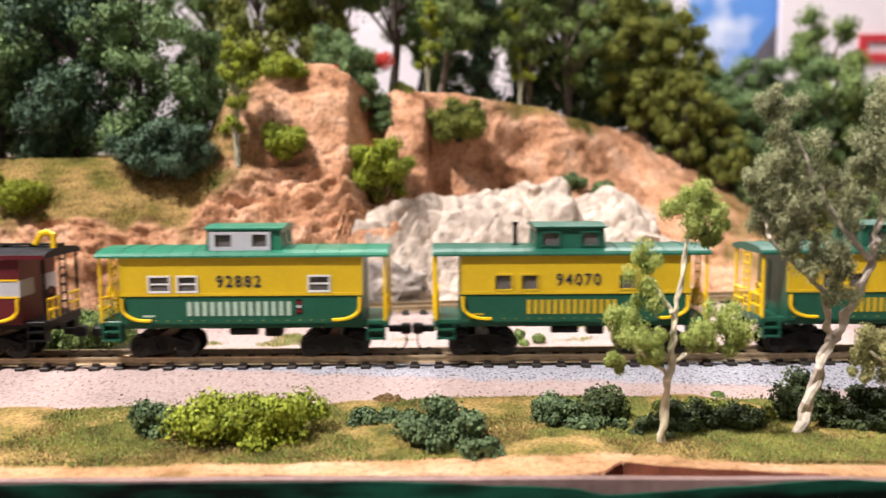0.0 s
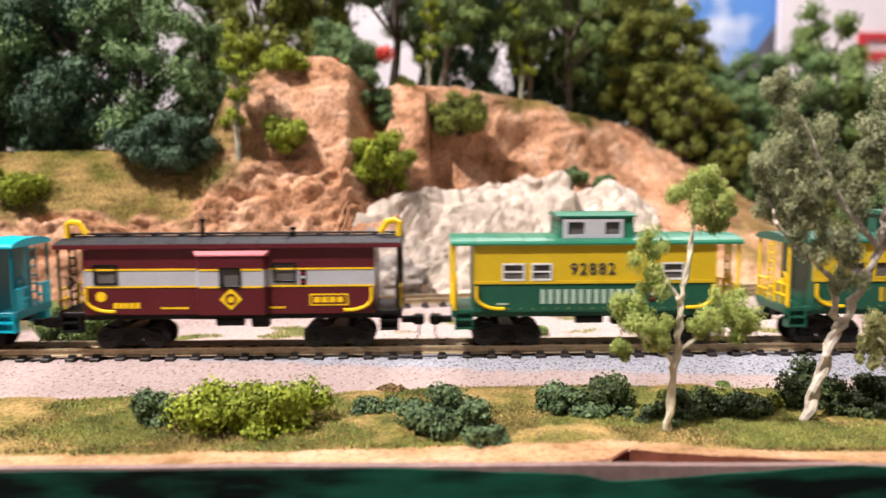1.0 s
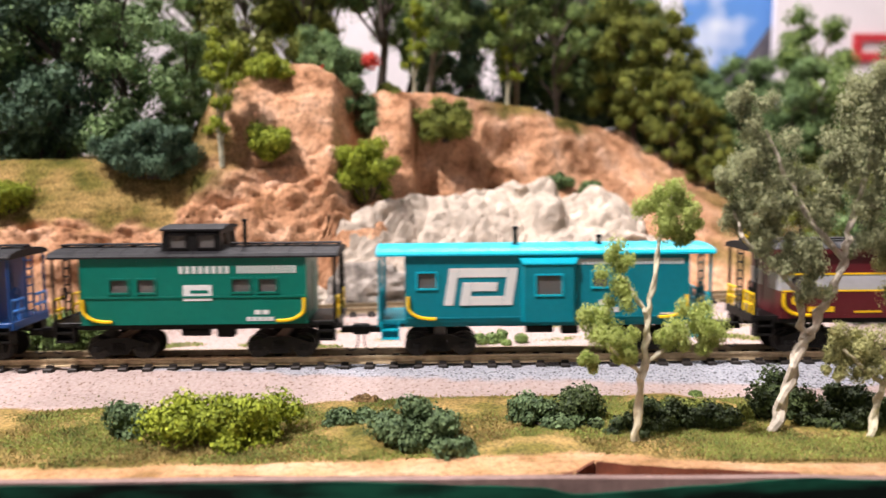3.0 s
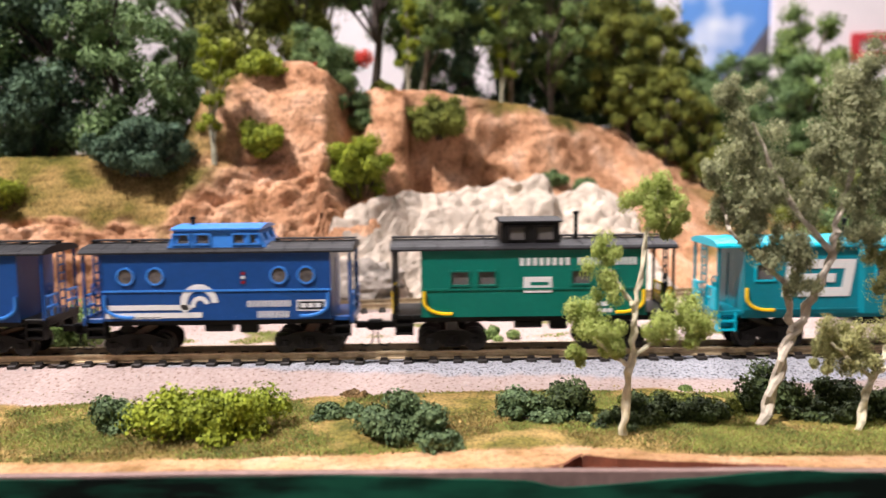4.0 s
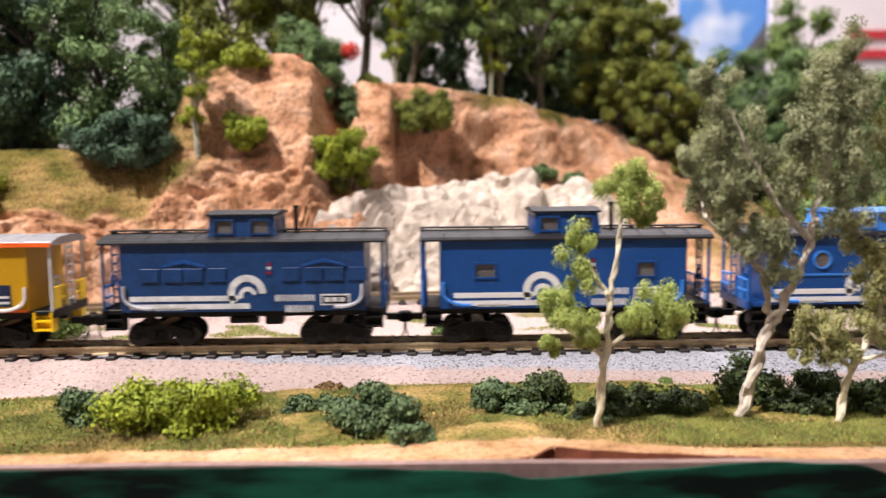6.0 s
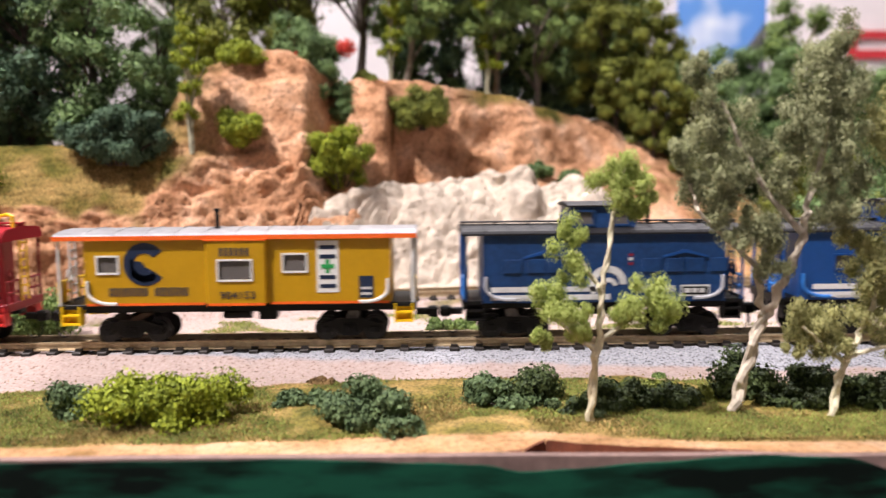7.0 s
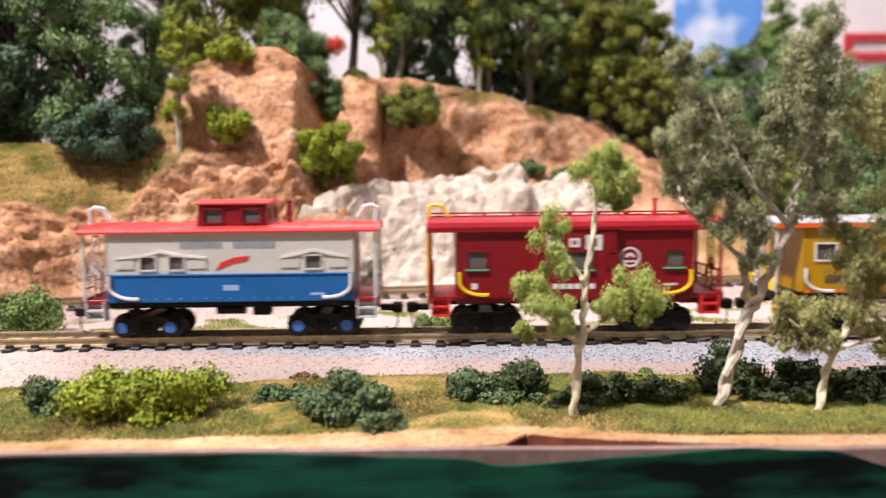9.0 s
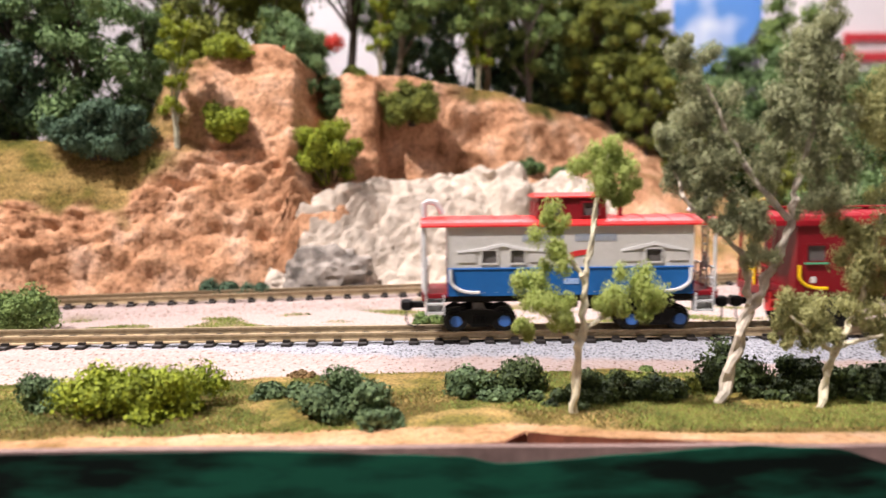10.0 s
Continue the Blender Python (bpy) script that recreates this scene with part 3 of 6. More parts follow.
track("near_track", lambda x: TRACK_Y, -0.62, 0.62, "model railway track with black sleepers on grey ballast")
track("far_track", far_track, -0.5, 0.5, "second model railway track at the foot of the hill")

# ---------------------------------------------------------------- cabooses (lengths in millimetres from the car's middle, heights above the rail)
MM = 0.001
FLOOR_Z, EAVE_Z = 9.6, 26.5
HALF = 9.3
CARS = []


def mm(*v):
    return [a * MM for a in v]


def text_part(words, size, x, z, y, material, parent, label=""):
    """Printed characters on the side of a car."""
    cu = bpy.data.curves.new("lettering", "FONT")
    cu.body, cu.size, cu.extrude, cu.align_x, cu.align_y = words, size * MM, 0.00004, "CENTER", "CENTER"
    cu.space_character = 1.18
    cu.offset = 0.00003
    tmp = bpy.data.objects.new("lettering", cu)
    scene.collection.objects.link(tmp)
    bpy.context.view_layer.update()
    me = bpy.data.meshes.new_from_object(tmp)
    bpy.data.objects.remove(tmp)
    me.transform(Matrix.Translation(mm(x, y, z)) @ Matrix.Rotation(radians(90), 4, "X"))
    me.materials.clear()
    me.materials.append(material)
    return child("lettering", me, parent, label)


def bars(x0, x1, z, h, count, y, material, parent, name="lettering_bar", solid=0.78):
    """A word drawn as plain bars of its size."""
    bm = bmesh.new()
    if h > 1.4 and count > 2:
        count, solid = 2 * count, 0.55
    step = (x1 - x0) / count
    for k in range(count):
        box(bm, *mm(x0 + step * k, x0 + step * (k + solid), y, y + 0.1, z - h / 2, z + h / 2))
    return part(name, bm, material, parent)


def window(parent, x0, x1, z0, z1, y, frame_mat, sash=False, sill=None):
    """A window in an opening: frame, pane, and the sash bar and sill where it has them."""
    s = -1 if y < 0 else 1
    w = 0.45
    bm = bmesh.new()
    for a in ((x0 - w, x1 + w, z1, z1 + w), (x0 - w, x0, z0, z1), (x1, x1 + w, z0, z1), (x0 - w, x1 + w, z0 - w, z0)):
        box(bm, *mm(a[0], a[1], y - 0.28 if s < 0 else y - 0.4, y + 0.4 if s < 0 else y + 0.28, a[2], a[3]))
    win = part("window", bm, frame_mat, parent)
    part("pane", B(*mm(x0, x1, y - 0.05 - s * 0.3, y + 0.05 - s * 0.3, z0, z1)), PANE, win)
    if sash:
        zm = (z0 + z1) / 2
        part("sash_bar", B(*mm(x0, x1, y - 0.12 - s * 0.15, y + 0.12 - s * 0.15, zm - 0.2, zm + 0.2)), frame_mat, win)
    if sill:
        part("sill", B(*mm(x0 - 0.6, x1 + 0.6, y - (0.6 if s < 0 else 0.1), y + (0.1 if s < 0 else 0.6), z0 - 0.75, z0 - 0.3)), sill, win)


def truck(car, x, base, cap=None):
    """A four-wheel bogie: bolster, two side frames, two wheelsets that turn."""
    tr = part("truck", B(*mm(x - 1.6, x + 1.6, -5.5, 5.5, 3.2, 5.6), bevel=0.0003), BLACK, car)
    for s in (-1, 1):
        y0, y1 = (s * 6.6, s * 5.6) if s > 0 else (-6.6, -5.6)
        h = base / 2
        out = [(x - h - 1.9, 2.2), (x - h - 1.9, 4.3), (x - h, 4.9), (x - 2.6, 5.7), (x + 2.6, 5.7), (x + h, 4.9), (x + h + 1.9, 4.3), (x + h + 1.9, 2.2), (x + h - 1.2, 2.2), (x + h - 2.0, 3.4), (x + 2.2, 1.4), (x - 2.2, 1.4), (x - h + 2.0, 3.4), (x - h + 1.2, 2.2)]
        bm = extrude_y(bmesh.new(), [(a * MM, b * MM) for a, b in out], min(y0, y1) * MM, max(y0, y1) * MM)
        fr = part("side_frame", bm, BLACK, tr)
        bm = bmesh.new()
        for k in range(-1, 2):
            tube(bm, [mm(x + k * 1.1, s * 6.7, 2.3), mm(x + k * 1.1, s * 6.7, 4.4)], 0.0004, 6)
        part("spring", bm, BLACK, fr)
        for a in (-h, h):
            jb = B(*mm(x + a - 0.8, x + a + 0.8, *((5.9, 6.9) if s > 0 else (-6.9, -5.9)), 2.0, 3.8), bevel=0.00025)
            part("journal_box", disc(bmesh.new(), (x + a) * MM, s * 0.0062, s * 0.0070, 0.0029, 0.0014, 16) if cap else jb, cap or BLACK, fr)
    for a in (-base / 2, base / 2):
        bm = tube(bmesh.new(), [(0, -0.0056, 0), (0, 0.0056, 0)], 0.0006, 8)
        for s in (-1, 1):
            disc(bm, 0, s * 0.0036, s * 0.0052, 0, 0.0028, 20)
            disc(bm, 0, s * 0.0033, s * 0.0037, 0, 0.0033, 20)
            for k in range(5):
                q = k * 2 * math.pi / 5
                disc(bm, 0.0017 * math.cos(q), s * 0.0051, s * 0.0054, 0.0017 * math.sin(q), 0.00035, 6)
        ws = part("wheelset", bm, WHEEL, car)
        ws.location = mm(x + a, 0, 2.8)
        if cap:
            c = bmesh.new()
            for s in (-1, 1):
                disc(c, 0, s * 0.00525, s * 0.0056, 0, 0.0015, 14)
            part("axle_cap", c, cap, ws)
        car["axles"] = 1
    return tr


def grab_iron(car, x, inward, z0, z1, material, reach=5.5):
    """The curved handrail beside a platform."""
    y = -HALF - 0.45
    for yy in (y, -y):
        pts = [mm(x, yy, z1), mm(x, yy, z0 + 3.2)] + [mm(x + inward * reach * (1 - math.cos(a)), yy, z0 + 3.2 * (1 - math.sin(a))) for a in (0.3, 0.6, 0.9, 1.2, 1.5)] + [mm(x + inward * (reach + 1.5), yy, z0)]
        part("grab_iron", tube(bmesh.new(), pts, 0.00042, 6), material, car)


def steps(car, x0, x1, material):
    for s in (-1, 1):
        bm = bmesh.new()
        y0, y1 = sorted((s * 6.4, s * 9.4))
        for z, back in ((5.2, 0.0), (7.4, 0.7)):
            box(bm, *mm(x0 + 0.3, x1 - 0.3, y0 + (0 if s < 0 else -back), y1 + (back if s < 0 else 0), z, z + 0.5))
        for a in (x0, x1 - 0.35):
            box(bm, *mm(a, a + 0.35, y0, y1, 5.0, 9.8))
        back = (y1 - 0.9, y1 - 0.6) if s < 0 else (y0 + 0.6, y0 + 0.9)
        box(bm, *mm(x0 + 0.35, x1 - 0.35, *back, 5.2, 9.8))
        part("step", bm, material, car)


def platform(car, end, inner, outer, spec):
    """One end platform with beam, steps, railing, posts, ladder and brake wheel."""
    e = end
    a, b = sorted((inner, outer))
    part("platform", B(*mm(a, b, -8.8, 8.8, 9.0, 10.2), bevel=0.00015), spec["plat"], car)
    part("end_beam", B(*mm(outer - 0.5, outer + 0.5, -9.2, 9.2, 8.4, 10.6), bevel=0.0002), spec["plat"], car)
    w = min(4.6, abs(outer - inner))
    steps(car, *sorted((outer - e * (w + 0.4), outer - e * 0.4)), spec["steps"])
    for s in (-1, 1):
        part("corner_post", tube(bmesh.new(), [mm(outer - e * 0.3, s * 8.9, 10), mm(outer - e * 0.3, s * 8.9, EAVE_Z + 0.4)], 0.00042, 6), spec["post"], car)
        bm = bmesh.new()
        for y in (2.4, 5.6, 8.6):
            tube(bm, [mm(outer, s * y, 10.2), mm(outer, s * y, 15.8)], 0.00032, 5)
        for z in (13.0, 15.8):
            tube(bm, [mm(outer, s * 2.2, z), mm(outer, s * 8.8, z)], 0.00034, 5)
        box(bm, *mm(outer - 0.25, outer + 0.25, *sorted((s * 5.0, s * 8.9)), 10.4, 15.6)) if spec.get("gate") else None
        part("end_railing", bm, spec["rail"], car)
    bm = bmesh.new()
    for y in (-1.6, 1.6):
        tube(bm, [mm(outer + e * 0.3, y, 10.2), mm(outer + e * 0.3, y, EAVE_Z + spec.get("ladder_up", 1.6))], 0.0003, 5)
    for k in range(7):
        tube(bm, [mm(outer + e * 0.3, -1.6, 12 + k * 2.2), mm(outer + e * 0.3, 1.6, 12 + k * 2.2)], 0.00025, 5)
    part("ladder", bm, spec["ladder"], car)
    bm = tube(bmesh.new(), [mm(outer - e * 0.9, -4.4, 10.2), mm(outer - e * 0.9, -4.4, 17)], 0.0003, 5)
    ring = [mm(outer - e * 0.9 + 0.0, -4.4 + 1.6 * math.cos(q), 17 + 1.6 * math.sin(q)) for q in (k * math.pi / 6 for k in range(13))]
    tube(bm, ring, 0.00028, 5)
    part("brake_wheel", bm, spec["post"], car)
    bm = B(*mm(*sorted((outer, outer + e * 3.4)), -0.9, 0.9, 5.4, 7.0), bevel=0.0002)
    box(bm, *mm(*sorted((outer + e * 3.0, outer + e * 6.0)), -1.7, 1.5, 4.9, 7.5), bevel=0.0005)
    cp = part("coupler", bm, BLACK, car)
    pin = [mm(outer + e * 4.6, -0.9, 5), mm(outer + e * 4.6, -1.2, 2.6), mm(outer + e * 4.0, -1.4, 1.2), mm(outer + e * 2.4, -1.4, 0.7), mm(outer + e * 1.4, -1.4, 1.5)]
    part("trip_pin", tube(bmesh.new(), pin, 0.00022, 5), WHEEL, cp)
    if spec.get("roof_grab"):
        for s in (-1,):
            r = EAVE_Z + 2.2
            pts = [mm(outer - e * 0.2, s * 3, r - 1), mm(outer - e * 0.2, s * 3, r + 3.2), mm(outer - e * 1.4, s * 3, r + 3.7), mm(outer - e * 3.2, s * 3, r + 3.4), mm(outer - e * 5.0, s * 3, r + 0.6)]
            part("roof_grab_iron", tube(bmesh.new(), pts, spec.get("grab_r", 0.00045), 6), spec["roof_grab"], car)


def build_car(spec):
    """A caboose: banded body with real window openings, roof, cupola or bay, platforms, trucks."""
    car = thing("caboose", Matrix(), spec["label"], "caboose", "cabooses of the train")
    L, (b0, b1) = spec["L"], spec["body"]
    holes = [mm(a, b, c, d) for a, b, c, d in spec["windows"]]
    bay = spec.get("bay")
    bayhole = [mm(bay[0] + 0.4, bay[1] - 0.4, spec.get("bay_z", FLOOR_Z) + 0.3, EAVE_Z - 1)] if bay else []
    for z0, z1, material in spec["bands"]:
        for s in (-1, 1):
            part("side_wall", wall(bmesh.new(), *mm(b0, b1, z0, z1), *sorted((s * HALF * MM, s * (HALF - 0.7) * MM)), holes + bayhole), material, car)
        for x in (b0, b1 - 0.7):
            bm = bmesh.new()
            for y in ((-HALF + 0.7, -2.2), (2.2, HALF - 0.7)):
                box(bm, *mm(x, x + 0.7, y[0], y[1], z0, z1))
            if z1 > 24:
                box(bm, *mm(x, x + 0.7, -2.2, 2.2, 24, z1))
            part("end_wall", bm, spec.get("end_mat", material), car)
    for x in (b0 + 0.2, b1 - 0.5):
        part("end_door", B(*mm(x, x + 0.3, -2.2, 2.2, FLOOR_Z, 24)), spec.get("end_mat", spec["bands"][0][2]), car)
    for x in (b0, b1 - 0.35):
        for s in (-1, 1):
            for z0, z1, material in spec["bands"]:
                part("corner_strip", B(*mm(x, x + 0.35, *sorted((s * HALF, s * (HALF + 0.15))), z0, min(z1, EAVE_Z - 0.1))), material, car)
    part("car_floor", B(*mm(b0 + 0.8, b1 - 0.8, -HALF + 0.8, HALF - 0.8, FLOOR_Z, FLOOR_Z + 0.8)), BLACK, car)
    for h in spec["windows"]:
        for y in (-HALF, HALF):
            window(car, *h, y, spec["frame"], spec.get("sash", False), spec.get("sill"))
    for x, z, r in spec.get("ports", ()):
        for y in (-HALF, HALF):
            s = -1 if y < 0 else 1
            rim = part("porthole", disc(bmesh.new(), x * MM, (y - s * 0.1) * MM, (y + s * 0.35) * MM, z * MM, r * MM, 22, (r - 0.45) * MM), spec["frame"], car)
            part("pane", disc(bmesh.new(), x * MM, (y - s * 0.3) * MM, (y + s * 0.06) * MM, z * MM, (r - 0.45) * MM, 22), mat("smoky_pane", (0.10, 0.085, 0.075), 0.12, vary=0.4, coarse=400, bump=0), rim)
    # belt rail and lower sill strip
    for z, t in spec.get("belts", ()):
        for s in (-1, 1):
            part("belt_rail", B(*mm(b0 - 0.1, b1 + 0.1, *sorted((s * HALF, s * (HALF + 0.22))), z - t / 2, z + t / 2)), spec["belt_mat"], car)
    bm = bmesh.new()
    for x in range(int(b0) + 2, int(b1) - 1, 3):
        for z in (FLOOR_Z + 0.8, EAVE_Z - 0.9):
            for s in (-1, 1):
                box(bm, *mm(x - 0.12, x + 0.12, *sorted((s * HALF, s * (HALF + 0.1))), z - 0.12, z + 0.12))
    part("rivet_row", bm, spec["rivet"] if "rivet" in spec else spec["bands"][-1][2], car)
    # roof
    w, e, top = HALF + 0.8, EAVE_Z, EAVE_Z + spec.get("rise", 2.0)
    arc = [(-w, e - 0.1), (-w, e + 0.35)] + [(-w * math.cos(a), e + 0.35 + (top - e - 0.35) * math.sin(a)) for a in (0.35, 0.75, 1.15)] + [(0, top)]
    arc += [(-y, z) for y, z in arc[-2::-1]]
    if spec.get("round_roof"):
        arc = [(-w, e - 0.6), (-w, e + 0.6), (-w + 0.8, e + 1.7), (-w + 2.2, e + 2.3), (0, e + 2.9), (w - 2.2, e + 2.3), (w - 0.8, e + 1.7), (w, e + 0.6), (w, e - 0.6)]
    roof = part("roof", extrude_x(bmesh.new(), [tuple(mm(*p)) for p in arc], -L / 2 * MM, L / 2 * MM), spec["roof"], car)
    bm = bmesh.new()
    for k in range(1, 12):
        x = -L / 2 + L * k / 12
        tube(bm, [mm(x, y, z + 0.06) for y, z in arc[1:-1]], 0.00014, 4)
    part("roof_seam", bm, spec["roof"], roof)
    if "fascia" in spec:
        for s in (-1, 1):
            part("roof_edge", B(*mm(-L / 2, L / 2, *sorted((s * w, s * (w + 0.2))), e - 0.35, e + 0.75)), spec["fascia"], roof)
    if spec.get("roofwalk"):
        cup = spec.get("cupola")
        spans = [(-L / 2, cup[0] - 0.4), (cup[1] + 0.4, L / 2)] if cup else [(-L / 2, L / 2)]
        rz = arc[len(arc) // 2][1]
        for x0, x1 in spans:
            bm = bmesh.new()
            for y in (-1.7, -0.55, 0.6):
                box(bm, *mm(x0, x1, y, y + 1.0, rz + 0.5, rz + 0.8))
            n = max(2, int((x1 - x0) / 7))
            for k in range(n + 1):
                x = x0 + 0.5 + (x1 - x0 - 1) * k / n
                box(bm, *mm(x - 0.2, x + 0.2, -1.9, 1.8, rz - 0.4, rz + 0.5))
            part("roof_walk", bm, spec["roofwalk"], roof)
    for x, h in spec.get("stacks", ()):
        bm = tube(bmesh.new(), [mm(x, -2.5, top - 1.2), mm(x, -2.5, top + h)], 0.00055, 10)
        tube(bm, [mm(x, -2.5, top + h), mm(x, -2.5, top + h + 0.7)], 0.0008, 10)
        tube(bm, [mm(x, -2.5, top - 1.2), mm(x, -2.5, top + 0.1)], 0.0009, 10)
        part("smokestack", bm, spec["stack"], roof)
    if spec.get("cupola"):
        c0, c1 = spec["cupola"]
        lean = spec.get("lean", 0.4)
        z0, z1 = e + 0.2, e + spec.get("cup_h", 6.6)
        wins = spec.get("cup_windows") or [(c0 + 1.8, c0 + 6.0), (c1 - 6.0, c1 - 1.8)]
        ch = [mm(a, b, z0 + 2.1, z1 - 1.2) for a, b in wins]
        hw = spec.get("cup_half", 7.6)
        bm = bmesh.new()
        for s in (-1, 1):
            wall(bm, *mm(c0, c1, z0, z1), *sorted((s * hw * MM, s * (hw - 0.6) * MM)), ch)
        for x in (c0, c1 - 0.6):
            for y in ((-hw + 0.6, -5.2), (-2.2, 2.2), (5.2, hw - 0.6)):
                box(bm, *mm(x, x + 0.6, y[0], y[1], z0, z1))
            box(bm, *mm(x, x + 0.6, -hw + 0.6, hw - 0.6, z0, z0 + 2.4))
            box(bm, *mm(x, x + 0.6, -hw + 0.6, hw - 0.6, z1 - 1.0, z1))
        for v in bm.verts:
            k = (v.co.z / MM - z0) / (z1 - z0)
            mid = (c0 + c1) / 2
            v.co.x = mid * MM + (v.co.x - mid * MM) * (1 - k * lean / 10 * 1.1)
            v.co.y *= 1 - k * 0.05
        cu = part("cupola", bm, spec["cup_mat"], car)
        for a, b in wins:
            for s in (-1, 1):
                y = s * (hw - 0.15)
                window(cu, a, b, z0 + 2.1, z1 - 1.2, y, spec.get("cup_frame", spec["cup_mat"])) if not spec.get("cup_plain") else part("pane", B(*mm(a, b, *sorted((y, y - s * 0.2)), z0 + 2.1, z1 - 1.2)), PANE, cu)
        k = 1 - lean / 10 * 1.1
        mid = (c0 + c1) / 2
        x0, x1 = mid + (c0 - mid) * k - 0.7, mid + (c1 - mid) * k + 0.7
        rc = [(-hw - 0.3, z1), (-hw - 0.3, z1 + 0.4), (-hw * 0.5, z1 + 0.95), (0, z1 + 1.15), (hw * 0.5, z1 + 0.95), (hw + 0.3, z1 + 0.4), (hw + 0.3, z1)]
        part("cupola_roof", extrude_x(bmesh.new(), [tuple(mm(*p)) for p in rc], x0 * MM, x1 * MM), spec["cup_roof"], cu)
        if spec.get("cup_panel"):
            a, b = spec["cup_panel"]
            bm = wall(bmesh.new(), *mm(a, b, z0 + 1.2, z1 - 0.5), *mm(-hw - 0.25, -hw + 0.05), [mm(q[0], q[1], z0 + 2.1, z1 - 1.2) for q in wins])
            part("window_panel", bm, WINDOWGREY, cu)
    if bay:
        x0, x1 = bay
        z0 = spec.get("bay_z", FLOOR_Z)
        wb = spec["bay_window"]
        out = 1.5
        for s in (-1, 1):
            first = None
            for q0, q1, material in spec["bands"]:
                q0, q1 = max(q0, z0), min(q1, EAVE_Z - spec.get("bay_drop", 0.2))
                if q1 <= q0:
                    continue
                bm = wall(bmesh.new(), *mm(x0 + 0.9, x1 - 0.9, q0, q1), *sorted((s * (HALF + out) * MM, s * (HALF + out - 0.5) * MM)), [mm(*wb)])
                for xa, xb in ((x0, x0 + 0.9), (x1, x1 - 0.9)):
                    k = 0.35 if xb > xa else -0.35
                    side = bmesh.new()
                    ring = ((xa, HALF - 0.2), (xb, HALF + out), (xb + k * 0.2, HALF + out - 0.5), (xa + k, HALF - 0.5))
                    lo = [side.verts.new(mm(x, y * s, q0)) for x, y in ring]
                    hi4 = [side.verts.new(mm(x, y * s, q1)) for x, y in ring]
                    for n in range(4):
                        side.faces.new((lo[n], lo[(n + 1) % 4], hi4[(n + 1) % 4], hi4[n]))
                    side.faces.new(lo), side.faces.new(hi4)
                    bmesh.ops.recalc_face_normals(side, faces=side.faces)
                    part("bay_side", side, spec.get("bay_mat", material), car)
                p = part("bay_wall", bm, spec.get("bay_mat", material), car)
                first = first or p
            window(first, *wb, s * (HALF + out), spec.get("bay_frame", spec["frame"]), False, spec.get("sill"))
            zt = EAVE_Z - spec.get("bay_drop", 0.2)
            bm = bmesh.new()
            ya, yb = s * (HALF + out + 0.25), s * (HALF - 0.1)
            hi = EAVE_Z - 0.15
            v = [bm.verts.new(mm(*q)) for q in ((x0 + 0.5, ya, zt), (x1 - 0.5, ya, zt), (x1, yb, zt), (x0, yb, zt), (x0 - 0.8, yb, hi), (x1 + 0.8, yb, hi), (x0 + 0.5, ya, zt + 0.35), (x1 - 0.5, ya, zt + 0.35))]
            for q in ((0, 1, 2, 3), (6, 7, 5, 4), (0, 1, 7, 6), (0, 3, 4, 6), (1, 2, 5, 7), (3, 2, 5, 4)):
                bm.faces.new([v[i] for i in q])
            bmesh.ops.recalc_face_normals(bm, faces=bm.faces)
            part("bay_hood", bm, spec.get("hood", spec["roof"]), car)
            part("bay_floor", B(*mm(x0 + 0.8, x1 - 0.8, *sorted((s * (HALF - 0.4), s * (HALF + out - 0.1))), z0, z0 + 0.4)), spec["bands"][0][2], car)
    # underframe
    part("underframe", B(*mm(-L / 2 + 1, L / 2 - 1, -1.8, 1.8, 6.9, 9.1), bevel=0.0002), BLACK, car)
    for s in (-1, 1):
        part("side_sill", B(*mm(b0, b1, *sorted((s * 7.4, s * 8.6)), 8.3, FLOOR_Z)), spec["plat"] if spec.get("sill_colour") else BLACK, car)
    bm = bmesh.new()
    tube(bm, [mm(-4.5, -4.6, 7.0), mm(2.5, -4.6, 7.0)], 0.0013, 10)
    box(bm, *mm(4.5, 9, -6.2, -3.0, 5.6, 8.4), bevel=0.0003)
    tube(bm, [mm(-11, -3.6, 7.6), mm(11, -3.6, 7.6)], 0.0004, 6)
    part("brake_gear", bm, BLACK, car)
    tc, base = spec["trucks"]
    for x in (-tc, tc):
        truck(car, x, base, spec.get("cap"))
    for end, inner, outer in ((-1, b0, -L / 2 + 0.6), (1, b1, L / 2 - 0.6)):
        platform(car, end, inner, outer, spec)
    if spec.get("grab"):
        grab_iron(car, b0 + 0.7, 1, FLOOR_Z + 0.9, 16.2, spec["grab"])
        grab_iron(car, b1 - 0.7, -1, FLOOR_Z + 0.9, 16.2, spec["grab"])
    spec["print"](car)
    CARS.append((car, spec["x"]))
    return car


Y = -HALF - 0.12


def print_green(car, number, letters, material, nx):
    text_part(number, 4.0, nx, 20.2, Y, NAVY, car)
    bars(letters[0], letters[1], 13.4, 3.6, 7, Y, material, car)
    bars(-25, -22, 11.6, 0.5, 3, Y, material, car)


def arc_bm(cx, cz, r0, r1, a0, a1, y, n=18):
    """A flat curved band, in degrees."""
    pts = [(cx + r1 * math.cos(radians(a0 + (a1 - a0) * k / n)), cz + r1 * math.sin(radians(a0 + (a1 - a0) * k / n))) for k in range(n + 1)]
    pts += [(cx + r0 * math.cos(radians(a1 + (a0 - a1) * k / n)), cz + r0 * math.sin(radians(a1 + (a0 - a1) * k / n))) for k in range(n + 1)]
    return extrude_y(bmesh.new(), [tuple(mm(*p)) for p in pts], y * MM, (y + 0.1) * MM)


